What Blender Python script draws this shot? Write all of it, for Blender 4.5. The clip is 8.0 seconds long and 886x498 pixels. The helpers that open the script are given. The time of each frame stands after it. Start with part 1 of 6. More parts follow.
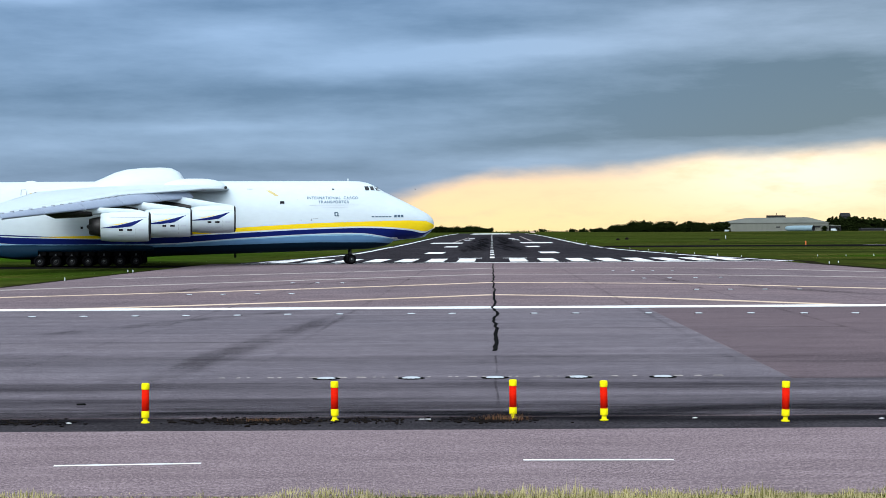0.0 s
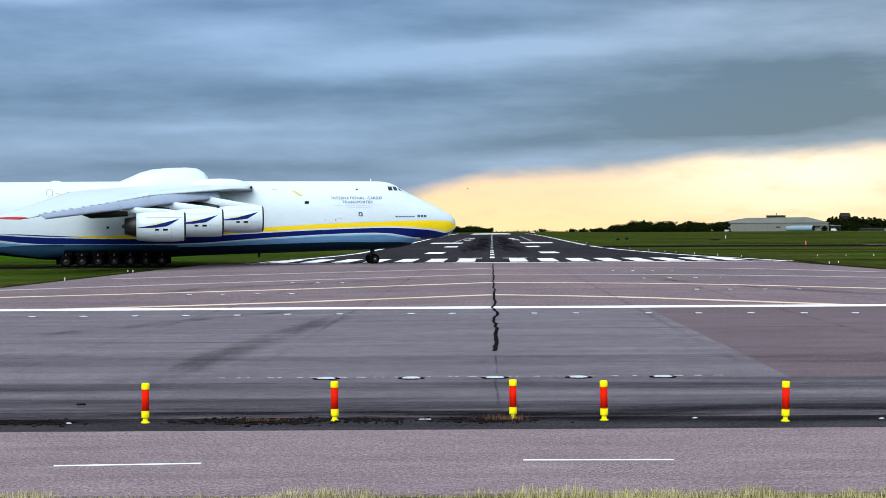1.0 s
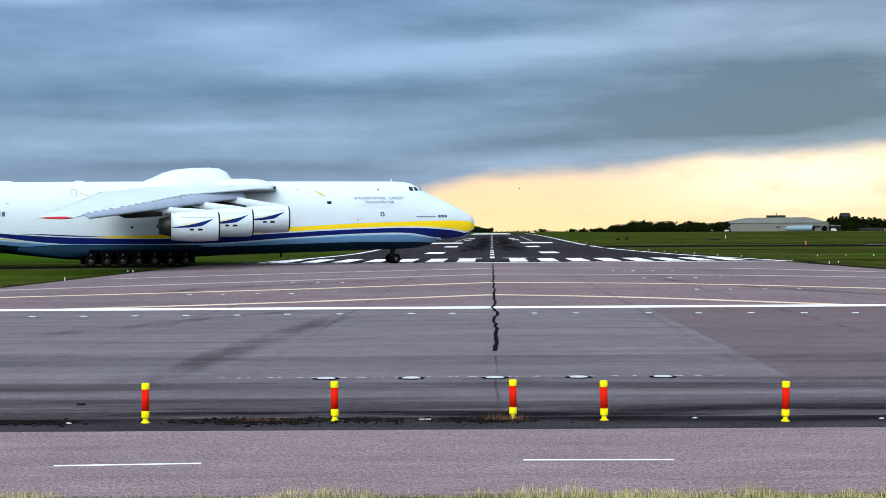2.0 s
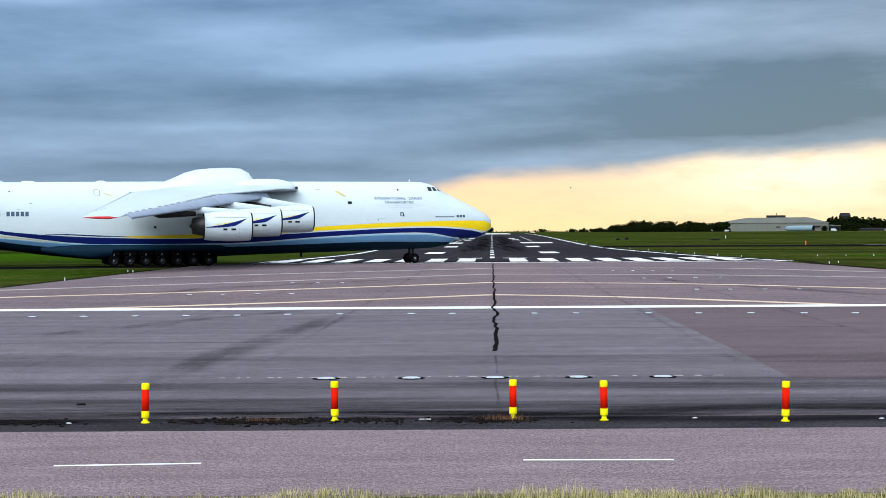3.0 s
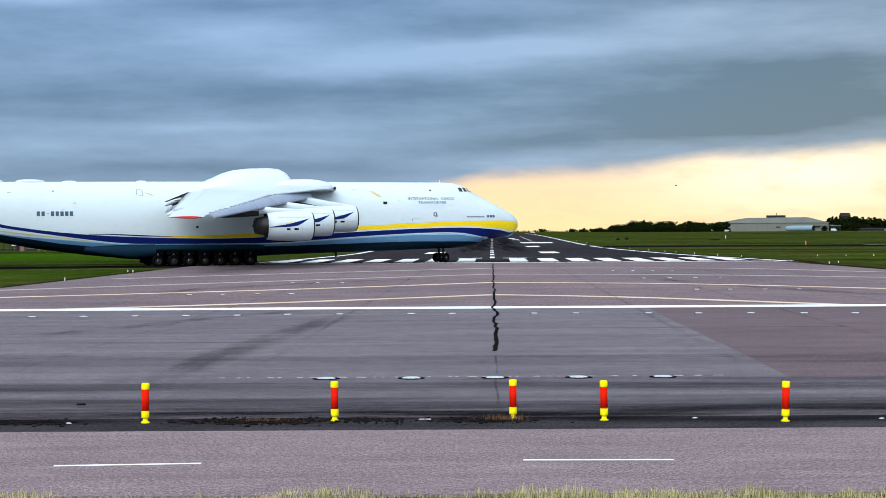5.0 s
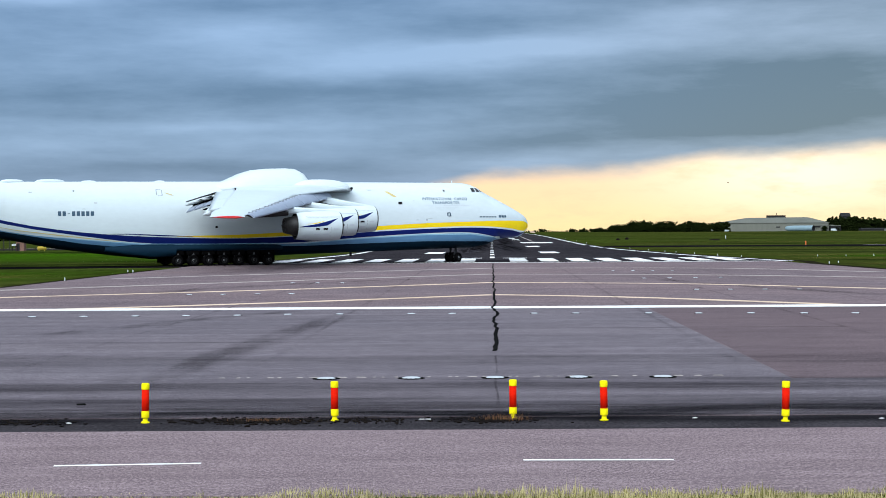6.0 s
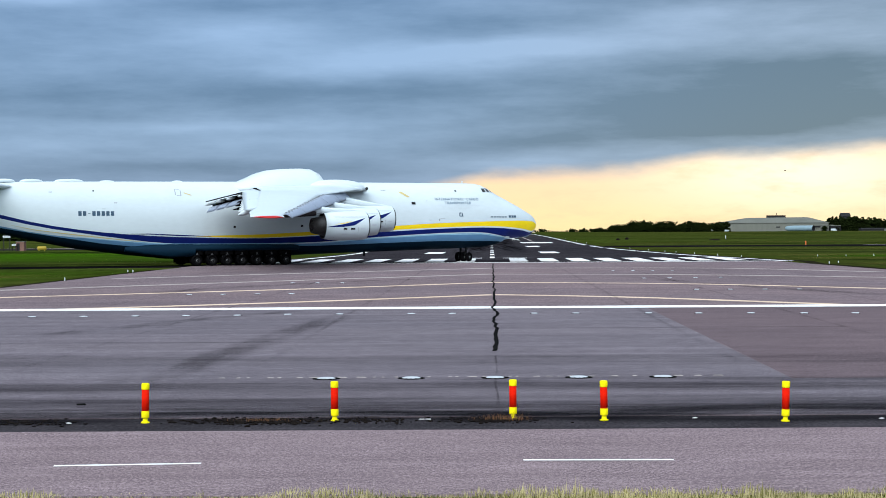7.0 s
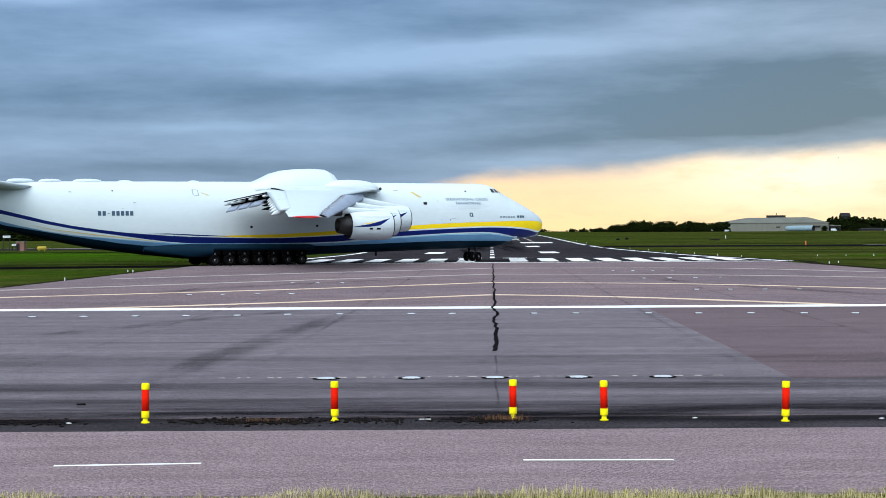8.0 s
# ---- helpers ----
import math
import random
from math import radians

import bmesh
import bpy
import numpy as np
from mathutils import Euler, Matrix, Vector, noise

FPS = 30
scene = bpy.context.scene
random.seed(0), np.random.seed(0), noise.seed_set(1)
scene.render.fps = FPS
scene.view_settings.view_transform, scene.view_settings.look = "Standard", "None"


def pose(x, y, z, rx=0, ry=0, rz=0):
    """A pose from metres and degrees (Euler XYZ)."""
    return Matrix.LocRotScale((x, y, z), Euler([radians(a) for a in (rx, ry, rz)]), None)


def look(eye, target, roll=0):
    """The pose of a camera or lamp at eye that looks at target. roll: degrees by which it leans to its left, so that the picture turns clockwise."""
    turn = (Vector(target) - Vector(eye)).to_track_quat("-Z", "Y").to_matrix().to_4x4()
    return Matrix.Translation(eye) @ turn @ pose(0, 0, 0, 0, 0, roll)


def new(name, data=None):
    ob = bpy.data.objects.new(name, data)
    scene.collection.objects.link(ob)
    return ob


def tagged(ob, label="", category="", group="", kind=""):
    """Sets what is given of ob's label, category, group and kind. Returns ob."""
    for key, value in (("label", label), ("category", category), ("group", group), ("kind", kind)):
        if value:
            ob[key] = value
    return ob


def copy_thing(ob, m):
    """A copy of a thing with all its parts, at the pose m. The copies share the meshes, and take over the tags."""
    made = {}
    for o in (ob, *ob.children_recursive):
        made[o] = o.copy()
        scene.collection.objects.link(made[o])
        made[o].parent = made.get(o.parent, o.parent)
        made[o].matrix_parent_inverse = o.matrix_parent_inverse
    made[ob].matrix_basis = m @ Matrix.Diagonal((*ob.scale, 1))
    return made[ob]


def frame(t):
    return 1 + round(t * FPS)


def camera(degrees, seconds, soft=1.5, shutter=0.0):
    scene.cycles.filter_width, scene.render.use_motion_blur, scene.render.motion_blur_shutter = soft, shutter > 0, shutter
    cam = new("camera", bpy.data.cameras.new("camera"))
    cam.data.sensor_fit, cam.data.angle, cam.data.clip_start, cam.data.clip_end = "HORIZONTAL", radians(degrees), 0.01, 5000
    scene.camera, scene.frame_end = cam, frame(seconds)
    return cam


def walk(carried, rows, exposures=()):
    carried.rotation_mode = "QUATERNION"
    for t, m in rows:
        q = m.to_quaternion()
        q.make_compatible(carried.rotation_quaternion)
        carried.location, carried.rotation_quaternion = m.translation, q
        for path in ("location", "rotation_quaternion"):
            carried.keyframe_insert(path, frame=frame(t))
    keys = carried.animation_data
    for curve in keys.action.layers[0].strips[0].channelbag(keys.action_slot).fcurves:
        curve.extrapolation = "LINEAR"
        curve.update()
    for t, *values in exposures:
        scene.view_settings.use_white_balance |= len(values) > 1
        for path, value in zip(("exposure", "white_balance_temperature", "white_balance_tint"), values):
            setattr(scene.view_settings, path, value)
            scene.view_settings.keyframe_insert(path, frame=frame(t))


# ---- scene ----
# camera on a bank beside the perimeter road, level with a slight lean
FOV = 32.39
EYE = (0.0, 0.0, 4.2)
cam = camera(FOV, 8.0, soft=0.9)
VIEW = look(EYE, (0.0, 100.0, 3.07), -0.33)
walk(cam, [(0.0, VIEW), (8.0, VIEW)], exposures=[(0.0, 0.82), (8.0, 0.82)])

# ---- world ----
world = bpy.data.worlds.new("overcast_evening")
scene.world = world
world.use_nodes = True
wt = world.node_tree
wt.nodes.clear()


def wm(op, a, b=0.0, c=0.0, clamp=False):
    n = wt.nodes.new("ShaderNodeMath")
    n.operation, n.use_clamp = op, clamp
    for i, v in enumerate((a, b, c)):
        if isinstance(v, (int, float)):
            n.inputs[i].default_value = v
        else:
            wt.links.new(v, n.inputs[i])
    return n.outputs[0]


def wmix(f, a, b):
    n = wt.nodes.new("ShaderNodeMix")
    n.data_type = "RGBA"
    for sock, v in ((n.inputs[0], f), (n.inputs[6], a), (n.inputs[7], b)):
        if isinstance(v, tuple):
            sock.default_value = (*v, 1)
        elif isinstance(v, (int, float)):
            sock.default_value = v
        else:
            wt.links.new(v, sock)
    return n.outputs[2]


def wstep(v, lo, hi):
    n = wt.nodes.new("ShaderNodeMapRange")
    n.interpolation_type = "SMOOTHSTEP"
    wt.links.new(v, n.inputs[0])
    n.inputs[1].default_value, n.inputs[2].default_value = lo, hi
    return n.outputs[0]


def wnoise(vec_x, vec_y, scale, detail=4.0, rough=0.55, seed=0.0):
    cmb = wt.nodes.new("ShaderNodeCombineXYZ")
    wt.links.new(vec_x, cmb.inputs[0])
    wt.links.new(vec_y, cmb.inputs[1])
    cmb.inputs[2].default_value = seed
    n = wt.nodes.new("ShaderNodeTexNoise")
    n.inputs["Scale"].default_value, n.inputs["Detail"].default_value, n.inputs["Roughness"].default_value = scale, detail, rough
    wt.links.new(cmb.outputs[0], n.inputs["Vector"])
    return wm("SUBTRACT", n.outputs["Fac"], 0.5)


tc = wt.nodes.new("ShaderNodeTexCoord")
sep = wt.nodes.new("ShaderNodeSeparateXYZ")
wt.links.new(tc.outputs["Generated"], sep.inputs[0])
AZ = wm("MULTIPLY", wm("ARCTAN2", sep.outputs[0], sep.outputs[1]), 100.0)      # hundredths of a radian, 0 straight ahead
EL = wm("MULTIPLY", wm("ARCSINE", sep.outputs[2]), 100.0)
SX, SY = wm("MULTIPLY", AZ, 0.035), wm("MULTIPLY", EL, 0.22)
DRIFT = wm("MULTIPLY", wnoise(SX, SY, 1.6, 5.0, 0.6), 1.5)
ELW = wm("ADD", EL, DRIFT)


def streak(az, el, slope, half_w, half_h, amp):
    """A long soft bank of cloud: its centre and half sizes in hundredths of a radian."""
    da = wm("SUBTRACT", AZ, az)
    de = wm("SUBTRACT", wm("SUBTRACT", ELW, el), wm("MULTIPLY", da, slope))
    r = wm("ADD", wm("POWER", wm("ABSOLUTE", wm("DIVIDE", da, half_w)), 2.0), wm("POWER", wm("ABSOLUTE", wm("DIVIDE", de, half_h)), 2.0))
    return wm("MULTIPLY", wm("EXPONENT", wm("MULTIPLY", r, -1.0)), amp * 1.35)


BANKS = [(-27, 14.9, 0.0, 5, 0.6, 0.5), (-12, 14.8, 0.02, 9, 0.6, -0.16), (-13, 12.7, 0.02, 7, 1.1, 0.36), (-25, 12.0, 0.02, 8, 1.4, -0.10), (2.5, 11.8, 0.02, 11, 0.75, 0.44), (-6, 10.7, 0.02, 9, 0.7, 0.26),
         (4, 13.6, 0.03, 8.5, 0.75, -0.27), (15.5, 13.6, 0.06, 6, 0.95, 0.36), (24, 12.6, 0.0, 8, 0.8, 0.18), (21, 15.4, 0.0, 14, 0.7, -0.34), (-3, 15.0, 0.0, 6, 0.5, -0.12),
         (-18, 8.9, 0.0, 15, 1.2, -0.30), (-2, 9.0, 0.02, 9, 0.8, -0.14), (22, 10.2, 0.02, 12, 1.0, -0.42), (20, 8.0, 0.02, 14, 1.3, -0.58), (9, 6.0, 0.05, 12, 0.7, -0.30), (20, 6.6, 0.04, 8, 0.6, -0.16),
         (-15, 6.9, 0.0, 8, 0.5, 0.34), (-23, 5.7, 0.0, 9, 0.45, 0.10), (-8, 5.9, 0.0, 7, 0.4, 0.16), (-14, 4.2, 0.0, 15, 0.5, -0.28), (5, 4.5, 0.03, 6, 0.5, 0.30), (-26, 7.6, 0.0, 7, 0.5, -0.10)]
tone = wm("ADD", 0.48, wm("MULTIPLY", wnoise(SX, SY, 2.0, 6.0, 0.55, 3.7), 0.75))
tone = wm("ADD", tone, wm("MULTIPLY", wnoise(wm("MULTIPLY", AZ, 0.16), wm("MULTIPLY", EL, 0.9), 2.0, 6.0, 0.65, 8.1), 0.34))
for b in BANKS:
    tone = wm("ADD", tone, streak(*b))
tone = wm("ADD", tone, wm("MULTIPLY", wnoise(wm("MULTIPLY", AZ, 0.09), wm("MULTIPLY", EL, 0.28), 2.2, 5.0, 0.6, 21.0), 0.34))
tone = wm("MAXIMUM", wm("MINIMUM", tone, 1.25), 0.0)
SIDE = wstep(AZ, -8.0, 30.0)
dark = wmix(SIDE, (0.034, 0.080, 0.158), (0.034, 0.061, 0.093))
pale = wmix(SIDE, (0.148, 0.230, 0.362), (0.182, 0.238, 0.325))
cloud = wmix(tone, dark, pale)
# the clear strip under the cloud deck, in the quarter where the sun has gone down
edge = wm("ADD", 2.1, wm("ADD", wm("MULTIPLY", wstep(AZ, -6.0, 4.5), 1.9), wm("ADD", wm("MULTIPLY", wstep(AZ, 11.5, 18.5), 1.05), wm("MULTIPLY", wstep(AZ, 18.0, 29.0), 0.55))))
edge = wm("ADD", edge, wm("MULTIPLY", wnoise(wm("MULTIPLY", AZ, 0.1), wm("MULTIPLY", EL, 0.3), 1.3, 5.0, 0.6, 5.0), 1.3))
gap = wm("SUBTRACT", 1.0, wstep(wm("SUBTRACT", EL, edge), -0.95, 0.4))
gap = wm("MULTIPLY", gap, wstep(AZ, -9.0, 0.0))
gap = wm("MULTIPLY", gap, wm("SUBTRACT", 1.0, wstep(AZ, 60.0, 110.0)))
warm = wmix(wstep(EL, 0.0, 3.4), (0.60, 0.455, 0.225), (0.60, 0.405, 0.235))
core_d = wm("ADD", wm("POWER", wm("DIVIDE", wm("SUBTRACT", AZ, 23.0), 9.0), 2.0), wm("POWER", wm("DIVIDE", wm("SUBTRACT", EL, 3.6), 2.6), 2.0))
warm = wmix(wm("EXPONENT", wm("MULTIPLY", core_d, -1.0)), warm, (0.68, 0.575, 0.43))
warm = wmix(wm("MULTIPLY", wstep(wnoise(wm("MULTIPLY", AZ, 0.10), wm("MULTIPLY", EL, 0.35), 2.0, 5.0, 0.6, 31.0), -0.05, 0.22), 0.6), warm, (0.56, 0.37, 0.22))
low = wmix(gap, cloud, warm)
# the deck is thinner overhead and behind, so it glows there
RISE = wstep(EL, 18.0, 95.0)
BACK = wm("MULTIPLY", wm("SUBTRACT", 1.0, wstep(sep.outputs[1], -0.75, 0.35)), wstep(EL, -6.0, 34.0))
thin = wmix(wm("ADD", 0.5, wnoise(SX, SY, 1.1, 4.0, 0.5, 12.0)), wmix(BACK, (0.44, 0.55, 0.68), (0.72, 0.90, 1.08)), wmix(BACK, (0.70, 0.77, 0.82), (1.05, 1.16, 1.24)))
high = wmix(wm("MAXIMUM", RISE, BACK), low, thin)
sky = wt.nodes.new("ShaderNodeTexSky")
sky.sky_type, sky.sun_disc = "NISHITA", False
sky.sun_elevation, sky.sun_rotation = radians(37), radians(207)
addn = wt.nodes.new("ShaderNodeMix")
addn.data_type, addn.blend_type = "RGBA", "ADD"
addn.inputs[0].default_value = 0.012
wt.links.new(high, addn.inputs[6])
wt.links.new(sky.outputs[0], addn.inputs[7])
bg = wt.nodes.new("ShaderNodeBackground")
wt.links.new(addn.outputs[2], bg.inputs[0])
bg.inputs[1].default_value = 1.0
wo = wt.nodes.new("ShaderNodeOutputWorld")
wt.links.new(bg.outputs[0], wo.inputs[0])

# daylight through the thin cloud behind the camera
sun = new("sun", bpy.data.lights.new("sun", "SUN"))
sun.data.energy, sun.data.angle, sun.data.color = 1.5, radians(40), (0.97, 0.985, 1.0)
sun.matrix_basis = look((-30, -60, 52), (0, 0, 0))


# ---- materials ----
def rough_mat(name, col, rough=0.6, metal=0.0, vary=0.15, grain=20.0, patch=1.0, bump=0.1, stretch=(1, 1, 1), coat=0.0, tint=None, rnd=0.0, spec=0.35):
    """A surface with grain and larger patches; sizes in metres through object coordinates."""
    m = bpy.data.materials.new(name)
    m.use_nodes = True
    t = m.node_tree
    b = t.nodes["Principled BSDF"]
    b.inputs["Roughness"].default_value, b.inputs["Metallic"].default_value = rough, metal
    b.inputs["Specular IOR Level"].default_value = spec
    if coat:
        b.inputs["Coat Weight"].default_value, b.inputs["Coat Roughness"].default_value = coat, 0.15
    co = t.nodes.new("ShaderNodeTexCoord")
    mp = t.nodes.new("ShaderNodeMapping")
    mp.inputs["Scale"].default_value = stretch
    t.links.new(co.outputs["Object"], mp.inputs[0])
    ns = []
    for sc, det in ((patch, 5.0), (grain, 3.0)):
        n = t.nodes.new("ShaderNodeTexNoise")
        n.inputs["Scale"].default_value, n.inputs["Detail"].default_value = sc, det
        t.links.new(mp.outputs[0], n.inputs["Vector"])
        ns.append(n)
    ramp = t.nodes.new("ShaderNodeMapRange")
    t.links.new(ns[0].outputs["Fac"], ramp.inputs[0])
    ramp.inputs[1].default_value, ramp.inputs[2].default_value = 0.3, 0.7
    mix = t.nodes.new("ShaderNodeMix")
    mix.data_type = "RGBA"
    t.links.new(ramp.outputs[0], mix.inputs[0])
    mix.inputs[6].default_value = (*(c * (1 - vary) for c in col), 1)
    mix.inputs[7].default_value = (*(min(1, c * (1 + vary)) for c in (tint or col)), 1)
    mix2 = t.nodes.new("ShaderNodeMix")
    mix2.data_type, mix2.blend_type = "RGBA", "MULTIPLY"
    mix2.inputs[0].default_value = min(1.0, vary * 2)
    t.links.new(mix.outputs[2], mix2.inputs[6])
    g = t.nodes.new("ShaderNodeMapRange")
    t.links.new(ns[1].outputs["Fac"], g.inputs[0])
    g.inputs[1].default_value, g.inputs[2].default_value, g.inputs[3].default_value, g.inputs[4].default_value = 0.25, 0.75, 0.55, 1.45
    cc = t.nodes.new("ShaderNodeCombineColor")
    for i in range(3):
        t.links.new(g.outputs[0], cc.inputs[i])
    t.links.new(cc.outputs[0], mix2.inputs[7])
    out = mix2.outputs[2]
    if rnd:
        oi = t.nodes.new("ShaderNodeObjectInfo")
        hv = t.nodes.new("ShaderNodeHueSaturation")
        rr = t.nodes.new("ShaderNodeMapRange")
        t.links.new(oi.outputs["Random"], rr.inputs[0])
        rr.inputs[3].default_value, rr.inputs[4].default_value = 1 - rnd, 1 + rnd
        t.links.new(rr.outputs[0], hv.inputs["Value"])
        t.links.new(out, hv.inputs["Color"])
        out = hv.outputs[0]
    t.links.new(out, b.inputs["Base Color"])
    if bump:
        bp = t.nodes.new("ShaderNodeBump")
        bp.inputs["Strength"].default_value, bp.inputs["Distance"].default_value = bump, 0.02
        t.links.new(ns[1].outputs["Fac"], bp.inputs["Height"])
        t.links.new(bp.outputs[0], b.inputs["Normal"])
    return m


M_WHITE = rough_mat("white_aircraft_paint", (0.50, 0.575, 0.605), 0.5, vary=0.03, grain=3, patch=0.25, bump=0.0, stretch=(0.4, 1, 1), coat=0.2)
M_YELLOW = rough_mat("yellow_aircraft_paint", (0.74, 0.53, 0.006), 0.5, spec=0.15, vary=0.04, grain=3, patch=0.3, bump=0.0)
M_NAVY = rough_mat("dark_blue_aircraft_paint", (0.003, 0.010, 0.095), 0.5, spec=0.1, vary=0.08, grain=3, patch=0.3, bump=0.0)
M_SKYBLUE = rough_mat("grey_blue_belly_paint", (0.105, 0.235, 0.40), 0.5, spec=0.2, vary=0.07, grain=3, patch=0.3, bump=0.0, stretch=(0.3, 1, 1))
M_PALEBLUE = rough_mat("pale_blue_aircraft_paint", (0.25, 0.47, 0.62), 0.5, spec=0.2, vary=0.05, grain=3, patch=0.3, bump=0.0)
# belly blue-grey with the underside's shade put into the colour
M_BELLY = rough_mat("teal_belly_paint_with_shade", (0.0035, 0.016, 0.031), 0.6, spec=0.04, vary=0.12, grain=3, patch=0.3, bump=0.0, stretch=(0.3, 1, 1))
M_GREY = rough_mat("bare_metal_slat_and_flap_shade", (0.27, 0.32, 0.41), 0.5, 0.1, vary=0.06, grain=4, patch=0.4, bump=0.0)
M_RED = rough_mat("red_tip_paint", (0.55, 0.03, 0.03), 0.45, vary=0.05, bump=0.0)
M_DARK = rough_mat("dark_burnt_metal_and_shade", (0.045, 0.043, 0.042), 0.5, 0.6, vary=0.2, grain=8, patch=1.0, bump=0.0)
M_BLACK = rough_mat("black_marking", (0.008, 0.008, 0.010), 0.6, spec=0.1, vary=0.1, bump=0.0)
M_LETTER = rough_mat("worn_blue_grey_lettering", (0.07, 0.13, 0.19), 0.5, vary=0.1, bump=0.0)
M_TEXT = rough_mat("blue_grey_lettering", (0.035, 0.075, 0.12), 0.5, vary=0.05, bump=0.0)
M_TAN = rough_mat("tan_yellow_marking", (0.50, 0.42, 0.17), 0.6, vary=0.1, bump=0.0)
M_FAINT = rough_mat("pale_grey_lettering", (0.45, 0.50, 0.56), 0.5, vary=0.05, bump=0.0)
M_JOINT = rough_mat("grey_panel_joint", (0.26, 0.29, 0.32), 0.6, vary=0.1, bump=0.0)
M_GLASS = rough_mat("dark_cockpit_glass", (0.006, 0.007, 0.009), 0.3, vary=0.05, bump=0.0)
M_TYRE = rough_mat("black_tyre_rubber_and_shade", (0.0035, 0.0035, 0.004), 0.9, spec=0.01, vary=0.25, grain=30, patch=3, bump=0.1)
M_LINK = rough_mat("grey_link_metal", (0.07, 0.075, 0.08), 0.6, spec=0.2, vary=0.15, grain=12, patch=4, bump=0.0)
M_HUB = rough_mat("pale_wheel_hub", (0.20, 0.21, 0.22), 0.6, spec=0.2, vary=0.15, grain=12, patch=4, bump=0.0)
M_RIM = rough_mat("dull_wheel_rim", (0.008, 0.0085, 0.0095), 0.6, 0.0, spec=0.2, vary=0.15, grain=12, patch=4, bump=0.0)
M_STRUT = rough_mat("grey_gear_strut", (0.018, 0.019, 0.021), 0.7, spec=0.1, vary=0.15, grain=12, patch=3, bump=0.0)


def part(name, bm, material, parent=None, label="", smooth=False):
    """Links a bmesh as one mesh object under a thing or a part."""
    me = bpy.data.meshes.new(name)
    bm.normal_update()
    bm.to_mesh(me)
    bm.free()
    for m in material if isinstance(material, (list, tuple)) else (material,):
        me.materials.append(m)
    if smooth:
        me.shade_smooth()
    ob = new(name, me)
    if parent:
        ob.parent = parent
    if label:
        ob["label"] = label
    return ob


def add_box(bm, x0, x1, y0, y1, z0, z1, bevel=0.0, mi=0):
    vs = [bm.verts.new((x, y, z)) for x in (x0, x1) for y in (y0, y1) for z in (z0, z1)]
    fs = [bm.faces.new([vs[i] for i in q]) for q in ((0, 1, 3, 2), (4, 6, 7, 5), (0, 4, 5, 1), (2, 3, 7, 6), (0, 2, 6, 4), (1, 5, 7, 3))]
    for f in fs:
        f.material_index = mi
    if bevel:
        es = list({e for f in fs for e in f.edges})
        bmesh.ops.bevel(bm, geom=es, offset=bevel, segments=2, profile=0.5, affect="EDGES")
    return vs


def lathe(bm, prof, axis="Z", seg=24, at=(0, 0, 0), mi=0, mis=None, cap=False):
    """Turns a profile of (along, radius) round an axis through at."""
    rings = []
    for a, r in prof:
        ring = []
        for k in range(seg):
            w = 2 * math.pi * k / seg
            c, s = r * math.cos(w), r * math.sin(w)
            p = {"Z": (c, s, a), "X": (a, c, s), "Y": (s, a, c)}[axis]
            ring.append(bm.verts.new((p[0] + at[0], p[1] + at[1], p[2] + at[2])))
        rings.append(ring)
    for i in range(len(rings) - 1):
        for k in range(seg):
            f = bm.faces.new((rings[i][k], rings[i][(k + 1) % seg], rings[i + 1][(k + 1) % seg], rings[i + 1][k]))
            f.material_index = mis[i] if mis else mi
            f.smooth = True
    if cap:
        for ring in (rings[0], rings[-1]):
            f = bm.faces.new(ring)
            f.material_index = mi
    return rings


def loft(bm, rings, close=True, caps=True, mi=0):
    vr = [[bm.verts.new(p) for p in r] for r in rings]
    n = len(vr[0])
    for i in range(len(vr) - 1):
        for k in range(n if close else n - 1):
            f = bm.faces.new((vr[i][k], vr[i][(k + 1) % n], vr[i + 1][(k + 1) % n], vr[i + 1][k]))
            f.smooth, f.material_index = True, mi
    if caps:
        for r in (rings[0], rings[-1]):
            bm.faces.new([bm.verts.new(p) for p in r]).material_index = mi
    return vr


def sheet(bm, pts, z, mi=0):
    f = bm.faces.new([bm.verts.new((x, y, z)) for x, y in pts])
    f.material_index = mi
    return f
# ---- ground, road, runway ----
def axis_x(y):
    """The runway's centre line."""
    return 0.12 + 0.0318 * y


def rise(y):
    """Height of the land: level near the threshold, then a gentle climb to a plateau."""
    return float(np.interp(y, [430, 500, 600, 800, 1000, 1250], [0.0, 0.2, 0.65, 1.5, 2.1, 2.4]))


